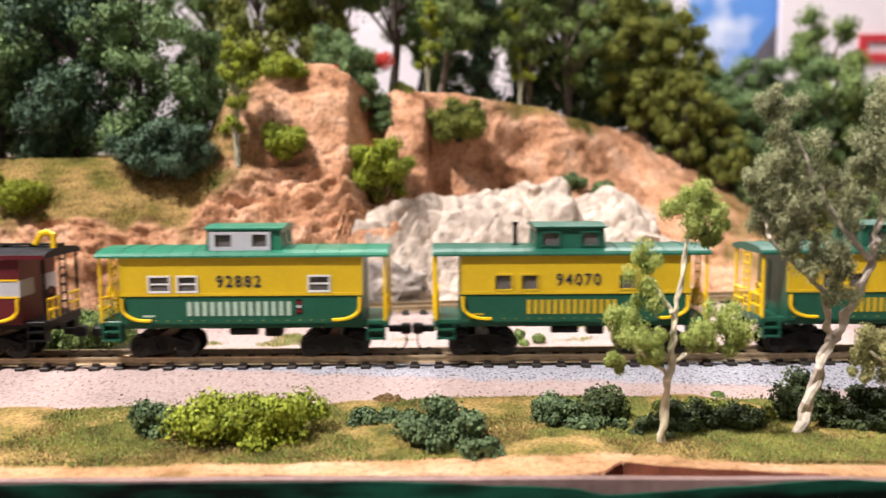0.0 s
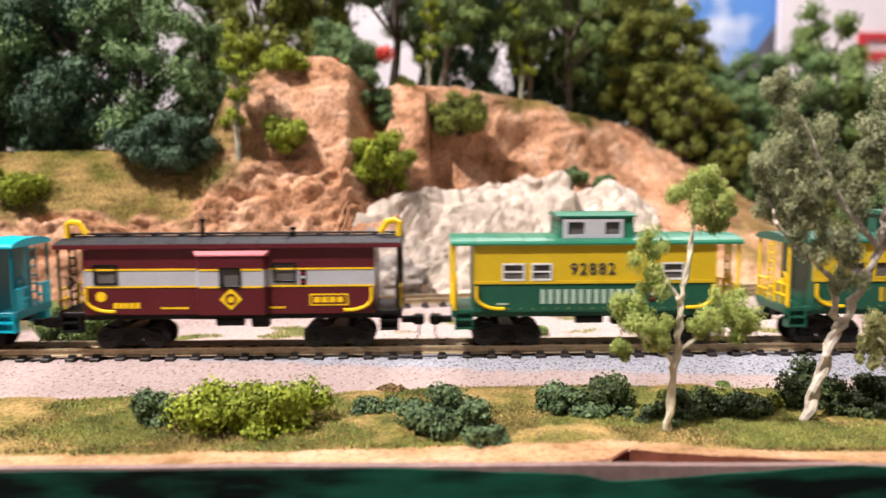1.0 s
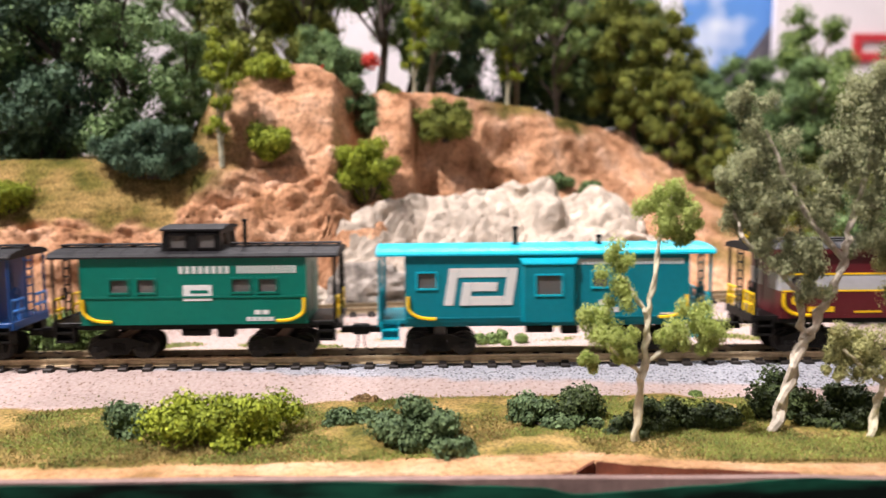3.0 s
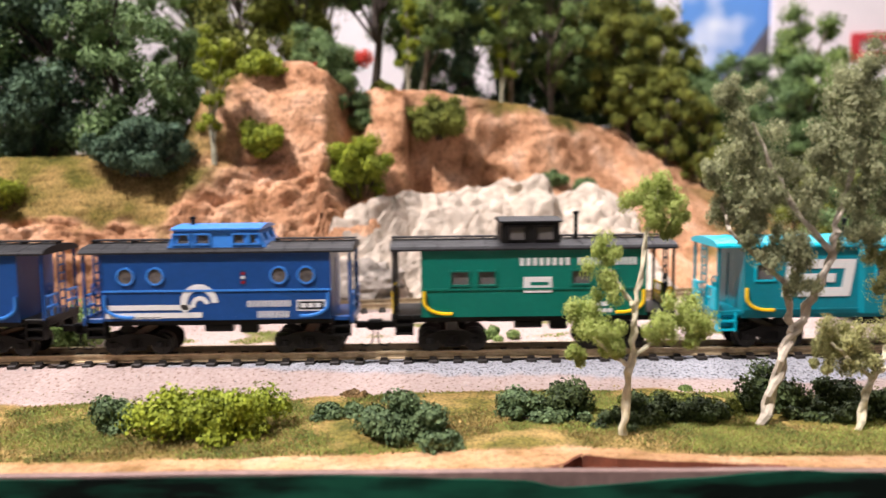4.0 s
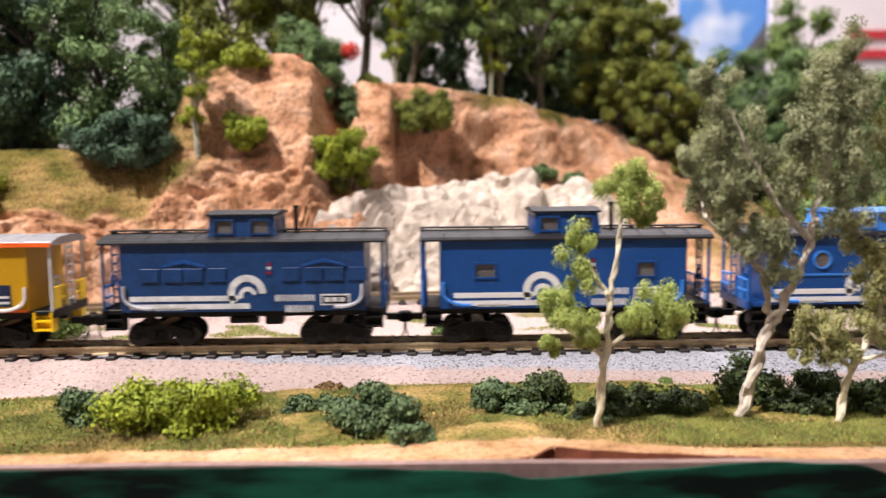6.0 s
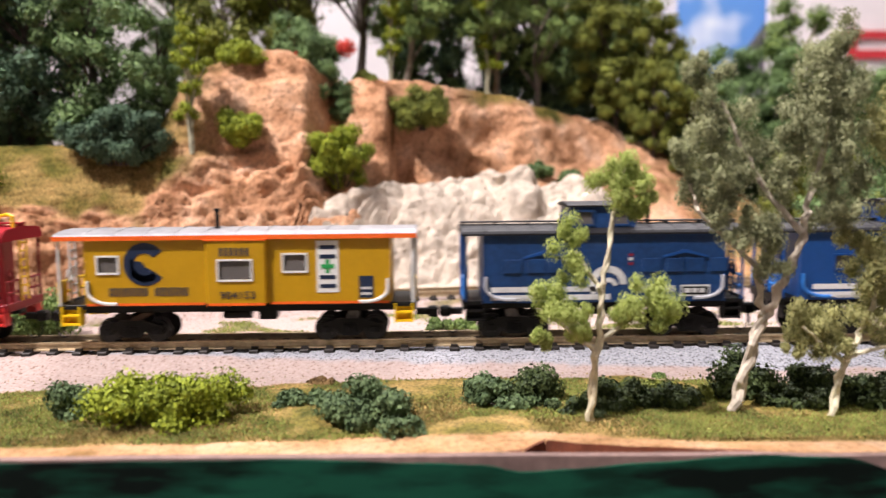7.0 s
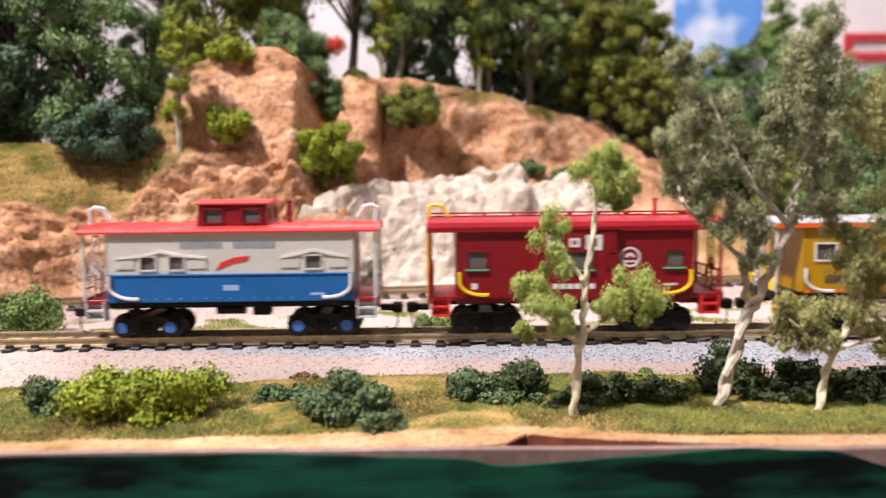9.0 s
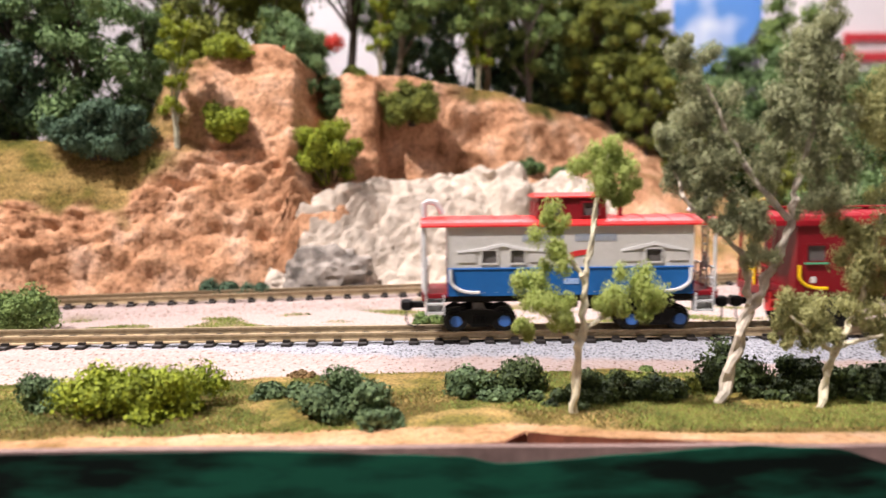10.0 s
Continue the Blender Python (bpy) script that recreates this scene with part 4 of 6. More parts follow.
def chute(car, x, z, material=BLACK):
    """A small lettered panel of stacked squares."""
    p = part("notice_panel", B(*mm(x - 0.75, x + 0.75, Y, Y + 0.1, z - 1.9, z + 1.9)), material, car)
    for k, m in ((-1.1, RED), (0.1, DULLWHITE), (1.1, RED)):
        part("notice_mark", B(*mm(x - 0.5, x + 0.5, Y - 0.06, Y + 0.02, z + k - 0.35, z + k + 0.35)), m, p)


def print_wheel(car, x, word, white, word_z=13.6):
    """Striped emblem with a broken ring, a word and a boxed panel."""
    for z in (12.9, 10.9):
        part("emblem_stripe", B(*mm(-28, x - (1.8 if z > 12 else 1.8), Y, Y + 0.1, z - 0.65, z + 0.65)), white, car)
    part("emblem_ring", arc_bm(x + 0.4, 14.0, 3.0, 4.7, 0, 215, Y), white, car)
    part("emblem_ring", arc_bm(x + 0.6, 13.4, 1.2, 2.3, 10, 200, Y, 10), white, car)
    part("emblem_stripe", B(*mm(x - 2, x + 1.0, Y, Y + 0.1, 10.25, 11.6)), white, car)
    bars(word[0], word[1], word_z, 1.6, 7, Y, white, car)
    bars(word[0] + 2.5, word[1] - 0.5, word_z - 2.7, 1.7, 5, Y, white, car)
    p = part("data_panel", B(*mm(word[1] + 1.2, word[1] + 8.4, Y, Y + 0.1, word_z - 1.9, word_z + 0.9)), white, car)
    part("data_field", B(*mm(word[1] + 1.6, word[1] + 8.0, Y - 0.05, Y, word_z - 1.5, word_z + 0.5)), BLACK, p)
    bars(word[1] + 2.2, word[1] + 7.6, word_z - 0.5, 1.1, 3, Y - 0.1, white, p)
    chute(car, 6.5, 20.2, BLUEDARK)
    bars(-22, -14, 10.0 + 0.3, 0.5, 4, Y, white, car)


def print_maroon(car):
    d = extrude_y(bmesh.new(), [tuple(mm(*p)) for p in ((0.8, 10.9), (3.6, 13.6), (0.8, 16.3), (-2.0, 13.6))], (-HALF - 1.75) * MM, (-HALF - 1.6) * MM)
    d = part("diamond_emblem", d, SAFETY, car)
    part("emblem_mark", disc(bmesh.new(), 0.0008, (-HALF - 1.85) * MM, (-HALF - 1.7) * MM, 0.0136, 0.0014, 16, 0.0009), MAROON, d)
    for z in (16.6, 20.9):
        for x0, x1, y in ((-36, -8.1, Y), (9.9, 36, Y), (-6.9, -2.1, -HALF - 1.62), (3.5, 8.7, -HALF - 1.62)):
            part("stripe", B(*mm(x0, x1, y, y + 0.1, z - 0.22, z + 0.22)), SAFETY, car)
    p = part("data_panel", B(*mm(20, 29.6, Y, Y + 0.1, 11.6, 14.6)), SAFETY, car)
    part("data_field", B(*mm(20.4, 29.2, Y - 0.05, Y, 12.0, 14.2)), MAROON, p)
    bars(21, 28.8, 13.1, 1.4, 4, Y - 0.1, SAFETY, p)
    bars(-28.8, -22, 11.9, 1.4, 5, Y, SAFETY, car)
    bars(-17, -10, 11.2, 0.5, 6, Y, SAFETY, car), bars(10, 14, 11.2, 0.5, 4, Y, SAFETY, car)
    part("round_emblem", disc(bmesh.new(), -0.0318, Y * MM, (Y + 0.1) * MM, 0.0142, 0.0013, 16), SAFETY, car)
    chute(car, 18.5, 18.7)


def print_teal(car):
    k = 0.16
    strokes = ((-25, 13.8, 2.4, 9.4), (-22.5, 20.9, 12.2, 2.3), (-10.2, 13.8, 2.4, 9.4), (-18.5, 13.8, 8.2, 2.3), (-18.5, 17.4, 6.2, 2.2), (-21, 13.8, 2.4, 5.8))
    for n, (x0, z0, w, h) in enumerate(strokes):
        y = Y - 0.03 * n
        out = [(x + k * (z - 18), z) for x, z in ((x0, z0), (x0 + w, z0), (x0 + w, z0 + h), (x0, z0 + h))]
        part("emblem_stroke", extrude_y(bmesh.new(), [tuple(mm(*p)) for p in out], y * MM, (Y + 0.1) * MM), WHITE, car)
    bars(8, 35, 24.6, 1.5, 12, Y, WHITE, car)
    bars(13.5, 17.5, 14.3, 1.3, 2, Y, WHITE, car), bars(11, 19, 12.4, 1.3, 4, Y, WHITE, car)
    bars(29, 33, 11.3, 0.5, 4, Y, WHITE, car)
    chute(car, 2.9, 13.6)


def print_jade(car):
    bars(-3.5, 9.6, 23.4, 1.9, 4, Y, WHITE, car), bars(11, 26, 23.4, 1.9, 7, Y, WHITE, car)
    p = part("emblem_field", B(*mm(-2.7, 4.5, Y, Y + 0.1, 15.6, 19.6)), WHITE, car)
    part("emblem_mark", B(*mm(-0.9, 3.6, Y - 0.05, Y, 17.5, 18.3)), JADE, p)
    part("emblem_mark", B(*mm(-1.6, 1.9, Y - 0.05, Y, 16.3, 16.8)), JADE, p)
    bars(15, 19, 12.6, 1.1, 2, Y, WHITE, car), bars(13, 20, 10.9, 1.0, 5, Y, WHITE, car)


def print_gold(car):
    part("emblem_ring", arc_bm(-22.2, 20.2, 2.7, 5.3, 38, 322, Y, 28), NAVY, car)
    part("emblem_mark", extrude_y(bmesh.new(), [tuple(mm(*p)) for p in ((-25.8, 21.6), (-24.6, 21.0), (-23.0, 20.9), (-22.0, 19.4), (-20.6, 18.8), (-19.4, 17.2), (-20, 16.2), (-22.8, 15.6), (-25.8, 17.2))], Y * MM, (Y + 0.1) * MM), NAVY, car)
    bars(-31.2, -21.5, 13.4, 2.1, 7, Y, NAVY, car), bars(-20, -11.6, 13.4, 2.1, 6, Y, NAVY, car)
    yb = -HALF - 1.64
    text_part("904153", 2.5, 0.6, 12.5, yb, NAVY, car)
    bars(-3.6, 4.0, 23.2, 2.0, 3, yb, NAVY, car)
    p = part("safety_panel", B(*mm(19.7, 25.1, Y, Y + 0.1, 12.8, 25.6)), WHITE, car)
    for z in (24.0, 21.7, 16.6, 14.4):
        part("panel_stripe", B(*mm(20.4, 24.4, Y - 0.06, Y, z - 0.5, z + 0.5)), NAVY, p)
    part("panel_cross", B(*mm(21.9, 22.9, Y - 0.06, Y, 17.6, 21.0)), CROSSGREEN, p)
    part("panel_cross", B(*mm(20.8, 24.0, Y - 0.1, Y - 0.06, 18.8, 19.8)), CROSSGREEN, p)
    p = part("data_panel", B(*mm(30, 33.6, Y, Y + 0.1, 11.4, 16.8)), NAVY, car)
    bars(30.5, 33.2, 12.4, 0.6, 3, Y - 0.1, WHITE, p), bars(30.5, 33.2, 13.8, 0.6, 3, Y - 0.1, WHITE, p)
    for x0, x1, y in ((-37, -7.8, Y), (8.2, 37.8, Y), (-6.8, 7.2, yb)):
        part("stripe", B(*mm(x0, x1, y, y + 0.1, 10.0, 10.6)), ORANGE, car)


def print_red(car):
    yb = -HALF - 1.64
    for x0, x1, h in ((-7.4, -4.2, 3.8), (-2.0, 0.6, 2.2), (2.0, 6.0, 3.8)):
        part("lettering_bar", wall(bmesh.new(), *mm(x0, x1, 23.2 - h / 2, 23.2 + h / 2), *mm(yb, yb + 0.1), [mm(x0 + 0.32 * (x1 - x0), x1 - 0.32 * (x1 - x0), 23.2 - h * 0.26, 23.2 + h * 0.26)]), WHITE, car)
    part("round_emblem", arc_bm(13.2, 19.4, 2.0, 2.5, 0, 359, Y, 28), WHITE, car)
    part("emblem_mark", arc_bm(13.2, 19.3, 0.5, 1.2, 0, 180, Y, 12), WHITE, car)
    part("emblem_mark", B(*mm(11.6, 14.8, Y, Y + 0.1, 18.1, 18.6)), WHITE, car)
    for x in (-9.4, 7.5):
        window(car, x, x + 1.8, 17.2, 20.8, -HALF - 1.45, RED)
    bars(-6, 4.6, 12.6, 1.3, 6, yb, WHITE, car)
    bars(-25.6, -23.8, 12.6, 1.5, 1, Y, WHITE, car), bars(21.5, 25, 12.6, 0.6, 4, Y, WHITE, car)


def print_white(car):
    bars(-11.6, -1.4, 23.6, 1.7, 6, Y, mat("grey_blue_print", (0.20, 0.25, 0.34), 0.5, vary=0.1), car, solid=0.7)
    bars(1.2, 11.4, 23.6, 1.7, 6, Y, MATS["grey_blue_print"], car, solid=0.7)
    part("flag_emblem", extrude_y(bmesh.new(), [tuple(mm(*p)) for p in ((-3.4, 17.3), (-2.2, 19.2), (1.2, 20.4), (5.0, 20.8), (4.4, 19.6), (1.0, 19.0), (-1.6, 17.9))], Y * MM, (Y + 0.1) * MM), REDBRIGHT, car)
    for x0, x1 in ((-27.5, -5.5), (12.3, 28.5)):
        mid = (x0 + x1) / 2
        part("arch_moulding", extrude_y(bmesh.new(), [tuple(mm(*p)) for p in ((x0, 20.6), (mid - 5, 21.3), (mid, 22.4), (mid + 5, 21.3), (x1, 20.6), (x1, 20.1), (mid + 4, 20.7), (mid, 21.7), (mid - 4, 20.7), (x0, 20.1))], (Y - 0.25) * MM, (Y + 0.1) * MM), WHITE, car)
        for a, b in ((x0, x0 + 4.5), (x1 - 4.5, x1)):
            part("shutter_panel", B(*mm(a, b, Y - 0.1, Y + 0.1, 17.8, 19.9)), CREAM, car)
    bars(-1.6, 2.2, 13.0, 1.4, 4, Y, mat("pale_blue_print", (0.35, 0.5, 0.75), 0.5, vary=0.05), car)
    bars(19.5, 23, 11.3, 0.7, 4, Y, MATS["pale_blue_print"], car)


def plated(car):
    """Blanked windows under a shallow gable moulding, as on a rebuilt car."""
    for mid in (-14.5, 20.0):
        out = [(mid - 5.5, 21.0), (mid, 22.6), (mid + 5.5, 21.0), (mid + 5.5, 20.5), (mid, 21.8), (mid - 5.5, 20.5)]
        part("arch_moulding", extrude_y(bmesh.new(), [tuple(mm(*p)) for p in out], (Y - 0.25) * MM, (Y + 0.1) * MM), BLUE, car)
        for a, b in ((-10.5, -6), (-4.8, -0.3), (0.3, 4.8), (6, 10.5)):
            part("blanked_window", B(*mm(mid + a, mid + b, Y - 0.22, Y + 0.1, 17.0, 20.4), bevel=0.0001), BLUEDARK, car)


two = (FLOOR_Z, 16.8)


def specs():
    green = dict(bands=[(*two, DKGREEN), (16.8, EAVE_Z, YELLOW)], belts=[(17.0, 0.7)], belt_mat=YELLOW, roof=ROOFGREEN, end_mat=DKGREEN, plat=DKGREEN, steps=DKGREEN, post=SAFETY, rail=SAFETY, ladder=SAFETY, frame=WHITE, cup_mat=ROOFGREEN, cup_roof=ROOFGREEN, stack=BLACK, trucks=(22.0, 11.5), grab=SAFETY, sill_colour=True)
    w = (17.9, 21.4)
    a = dict(green, x=0.034, L=70, body=(-28, 30), windows=[(-19.2, -15.2, *w), (-12.6, -8.6, *w), (12, 16, *w)], frame=YELLOW, roof=DARKROOFGREEN, cup_mat=DARKROOFGREEN, cup_roof=DARKROOFGREEN, cupola=(-9, 8.8), stacks=[(-13.6, 5.2)], label="yellow and dark green caboose with a clear cupola and black smokestack", print=lambda c: print_green(c, "94070", (-11.2, 12), YELLOW, 1.7))
    lead = dict(a, x=0.1165, stacks=[], label="yellow and dark green caboose at the front of the train", print=lambda c: bars(-11.2, 12, 13.4, 3.6, 7, Y, YELLOW, c))
    b = dict(green, x=-0.0485, L=73, body=(-30.8, 30), windows=[(-23.2, -18.4, *w), (-16, -11.6, *w), (16.7, 21.5, *w)], sash=True, cupola=(-9.5, 9.8), cup_panel=(-8.4, 6.9), cup_windows=[(-7, -2.9), (2.3, 6.0)], cup_frame=WINDOWGREY, label="yellow and green caboose with white-framed windows and a grey cupola panel", print=lambda c: (print_green(c, "92882", (-14, 12.8), mat("pale_sage_print", (0.42, 0.55, 0.44), 0.5, vary=0.05), -1), chute(c, 14, 13.8)))
    c = dict(x=-0.1402, L=86, body=(-36, 36.2), bands=[(FLOOR_Z, 16.6, MAROON), (16.6, 20.9, LIGHTGREY), (20.9, EAVE_Z, MAROON)], windows=[(-33, -28, 17.6, 21.8), (11.5, 16.3, 17.9, 22)], bay=(-8.1, 9.9), bay_window=(-1.5, 2.9, 16.8, 21), bay_drop=2.2, hood=PINK, frame=BLACK, roof=ROOFBLACK, fascia=MAROON, roofwalk=BLACK, plat=BLACK, steps=BLACK, post=BLACK, rail=SAFETY, ladder=BLACK, roof_grab=SAFETY, grab_r=0.0008, stacks=[(-8.0, 3.8), (15, 1.6)], stack=BLACK, trucks=(26.5, 12), grab=SAFETY, label="maroon bay-window caboose with a grey band and yellow stripes", print=print_maroon)
    d = dict(x=-0.2355, L=85, body=(-35.3, 36.2), bands=[(FLOOR_Z, EAVE_Z, TEAL)], windows=[(-32.2, -27.6, 18.2, 22), (11.8, 15.8, 18.2, 22)], bay=(-6.3, 7.7), bay_window=(-2.6, 3.8, 16.6, 21.4), bay_drop=2.4, hood=TEALBRIGHT, frame=TEALBRIGHT, roof=TEALBRIGHT, plat=TEAL, steps=TEALBRIGHT, post=TEAL, rail=TEALBRIGHT, ladder=TEAL, gate=True, stacks=[(-7.0, 3.9), (14.6, 1.6)], stack=BLACK, trucks=(26.5, 12), grab=SAFETY, belts=[(10.6, 0.4)], belt_mat=TEAL, sill_colour=True, label="turquoise bay-window caboose with a bright turquoise roof", print=print_teal)
    e = dict(x=-0.3236, L=72, body=(-28.3, 28.2), bands=[(FLOOR_Z, EAVE_Z, JADE)], windows=[(-20.8, -16.4, 17.8, 21), (-14, -9.8, 17.8, 21), (9.5, 14, 17.8, 21), (16.2, 20.6, 17.8, 21)], frame=JADE, belts=[(16.6, 0.5)], belt_mat=JADE, roof=ROOFBLACK, roofwalk=ROOFBLACK, plat=BLACK, steps=BLACK, post=BLACK, rail=SAFETY, ladder=BLACK, cupola=(-8.2, 6.9), cup_mat=BLACK, cup_roof=ROOFBLACK, stacks=[(11.6, 6.4)], stack=BLACK, trucks=(20.5, 11.5), grab=SAFETY, end_mat=JADE, label="jade green caboose with a black roof and black cupola", print=print_jade)
    blue = dict(bands=[(FLOOR_Z, EAVE_Z, BLUE)], frame=BLUE, belt_mat=BLUE, roof=ROOFBLACK, roofwalk=ROOFBLACK, plat=BLACK, steps=BLACK, post=BLUE, rail=BLUETOP, ladder=BLUE, stack=BLACK, cup_mat=BLUE, cup_roof=ROOFBLACK)
    f = dict(blue, x=-0.4028, L=68, body=(-28.7, 28.3), windows=[], ports=[(-22.7, 20.8, 2.3), (-15.3, 20.8, 2.3), (15.4, 20.8, 2.3), (22.2, 20.8, 2.3)], frame=BLUETOP, belts=[(17.1, 0.5)], belt_mat=BLUETOP, rivet=BLUE, plat=BLUE, cupola=(-12.7, 12.7), lean=1.6, cup_h=5.6, cup_half=8.4, cup_mat=BLUETOP, cup_roof=BLUETOP, cup_windows=[(-10.6, -6.9), (-5.4, -1.8), (4.2, 7.4), (8.4, 10.6)], stacks=[(-7.4, 6.0)], trucks=(21.8, 11.8), grab=BLUETOP, label="blue caboose with four portholes and a light blue streamlined cupola", print=lambda c: print_wheel(c, -5.0, (7.4, 18.5), WHITE))
    g = dict(blue, x=-0.4816, L=72.5, body=(-31.3, 29.4), windows=[(-22.6, -17.8, 17.4, 20.6), (17.5, 21.8, 17.4, 20.6)], cupola=(-8, 8.6), stacks=[(12.4, 6.2)], trucks=(21.8, 11.8), grab=BLUETOP, label="blue caboose with a black roof and tall smokestack", print=lambda c: print_wheel(c, -6.5, (3.8, 15.6), WHITE))
    h = dict(blue, x=-0.5615, L=70.5, body=(-30, 30), bands=[(FLOOR_Z, EAVE_Z, BLUEDARK)], cup_mat=BLUEDARK, post=BLUEDARK, windows=[], frame=BLUEDARK, cupola=(-8.6, 8.1), stacks=[(12.3, 6.2)], trucks=(21.8, 11.8), grab=LIGHTGREY, label="weathered blue caboose with plated-over windows", print=lambda c: (plated(c), print_wheel(c, 0.5, (7.8, 17.8), DULLWHITE, 12.8)))
    j = dict(x=-0.652, L=88.5, body=(-37, 37.8), bands=[(FLOOR_Z, 10.4, BLACK), (10.4, EAVE_Z, CHESSYELLOW)], windows=[(-33.7, -28.9, 18.2, 22), (11.6, 17.1, 18.2, 22.2)], bay=(-7.6, 8.1), bay_window=(-3.9, 3.9, 16.4, 21.0), bay_drop=0.6, hood=ORANGE, frame=WHITE, roof=SILVER, fascia=ORANGE, plat=BLACK, steps=SAFETY, post=DULLWHITE, rail=SAFETY, ladder=DULLWHITE, gate=True, end_mat=CHESSYELLOW, stacks=[(-6.0, 4.2)], stack=BLACK, trucks=(27.3, 12), grab=WHITE, cap=None, label="golden yellow bay-window caboose with a silver roof and vermilion trim", print=print_gold)
    k = dict(x=-0.7447, L=73, body=(-29.2, 28.9), bands=[(FLOOR_Z, EAVE_Z, RED)], windows=[(-26.6, -22, 17.2, 21), (21.9, 26.2, 17.2, 21)], bay=(-10.5, 10.5), bay_window=(-4.2, 3.6, 17, 21), frame=RED, sill=GREENSILL, roof=REDROOF, round_roof=True, roofwalk=REDROOF, hood=RED, plat=RED, steps=REDBRIGHT, post=RED, rail=RED, ladder=SAFETY, roof_grab=SAFETY, stacks=[(21, 4.4)], stack=REDBRIGHT, trucks=(21.5, 11.8), grab=SAFETY, sill_colour=True, label="red bay-window caboose with yellow handrails", print=print_red)
    l = dict(x=-0.829, L=72.5, body=(-29.8, 30), bands=[(FLOOR_Z, 16.3, ROYAL), (16.3, EAVE_Z, CREAM)], belts=[(16.3, 0.35)], belt_mat=BLUETOP, windows=[(-21.4, -17.9, 17.6, 20.6), (-14.5, -11.2, 17.6, 20.6), (18.4, 22.1, 17.6, 20.6)], frame=CREAM, roof_grab=DULLWHITE, grab_r=0.0007, roof=REDBRIGHT, plat=RED, steps=DULLWHITE, post=DULLWHITE, rail=DULLWHITE, ladder=DULLWHITE, end_mat=RED, cupola=(-8, 9.2), cup_mat=RED, cup_roof=REDBRIGHT, cup_frame=RED, stacks=[(13.6, 4.6)], stack=RED, trucks=(21.8, 12), grab=WHITE, cap=AXLEBLUE, label="white and blue rear caboose with a red roof and cupola", print=print_white)
    return [lead, a, b, c, d, e, f, g, h, j, k, l]


for spec in specs():
    build_car(spec)

# ---------------------------------------------------------------- rocks
ROCK = mat("cream_plaster_rock", (0.50, 0.43, 0.355), 0.85, vary=0.3, grain=260, coarse=45, bump=0.6, rise=0.0012)
GREYROCK = mat("grey_stained_rock", (0.27, 0.24, 0.21), 0.85, vary=0.5, grain=300, coarse=70, bump=0.6, rise=0.0008)


def outcrop():
    """The pale plaster outcrop: one mass of rounded blocks parted by creases."""
    nx, ny = 150, 70
    verts = []
    for j in range(ny):
        v = j / (ny - 1)
        for i in range(nx):
            x = -0.043 + 0.152 * i / (nx - 1)
            foot, back = far_track(x) + 0.0125, line(x, [(-0.05, 0.300), (-0.02, 0.307), (0.0, 0.324), (0.05, 0.352), (0.11, 0.378)])
            top = line(x, [(-0.043, 0.020), (-0.036, 0.033), (-0.030, 0.038), (-0.010, 0.041), (0.003, 0.045), (0.038, 0.047), (0.056, 0.050), (0.064, 0.041), (0.076, 0.045), (0.09, 0.042), (0.1, 0.032), (0.109, 0.01)])
            y = foot + (back - foot) * v
            z = top * (smooth(0, 0.9, v) * 0.6 + 0.4 * v ** 0.5)
            p = Vector((x * 36, y * 30, z * 42))
            d, _ = noise.voronoi(p)
            q = Vector((x * 110, y * 100, z * 120))
            d2, _ = noise.voronoi(q)
            crease = min(1.0, (d[1] - d[0]) * 2.2) + 0.35 * min(1.0, (d2[1] - d2[0]) * 2.5)
            lump = (0.0052 * crease - 0.0044 + 0.0020 * noise.fractal(p * 2.2, 0.85, 2.1, 5)) * smooth(0.0, 0.12, v) * min(1.0, top / 0.03)
            verts.append((x, y - 0.55 * lump, max(z + 0.7 * lump, -0.001) - (0.004 if v > 0.97 or i in (0, nx - 1) else 0)))
    faces = [(j * nx + i, j * nx + i + 1, (j + 1) * nx + i + 1, (j + 1) * nx + i) for j in range(ny - 1) for i in range(nx - 1)]
    me = bpy.data.meshes.new("rock_outcrop")
    me.from_pydata(verts, [], faces)
    me.materials.append(ROCK)
    root = tagged(new("rock_outcrop", me), "cream-coloured plaster rock outcrop in the hillside", "rock")
    rng = np.random.default_rng(31)
    for k in range(11):
        i, j = int(rng.integers(8, nx - 6)), int(rng.integers(6, ny - 6))
        if k > 5:
            i, j = int(rng.integers(105, nx - 8)), int(rng.integers(25, ny - 6))
        x, y, z = verts[j * nx + i]
        bm = bmesh.new()
        bmesh.ops.create_icosphere(bm, subdivisions=4, radius=1.0)
        cuts = [Vector(v).normalized() for v in rng.normal(size=(9, 3))]
        deep = rng.uniform(0.42, 0.78, 9)
        size = rng.uniform(0.006, 0.010)
        for v in bm.verts:
            for c, h in zip(cuts, deep):
                over = v.co.dot(c) - h
                if over > 0:
                    v.co -= c * over
            v.co *= 1 + 0.16 * noise.fractal(v.co * 2.2 + Vector((k, 0, 0)), 0.7, 2.2, 4)
            v.co = Vector((v.co.x * size * 1.15, v.co.y * size * 0.8, v.co.z * size * 0.9))
        block = part("rock_block", bm, ROCK, root)
        block.location = (x, y + 0.004, z - 0.004)


outcrop()


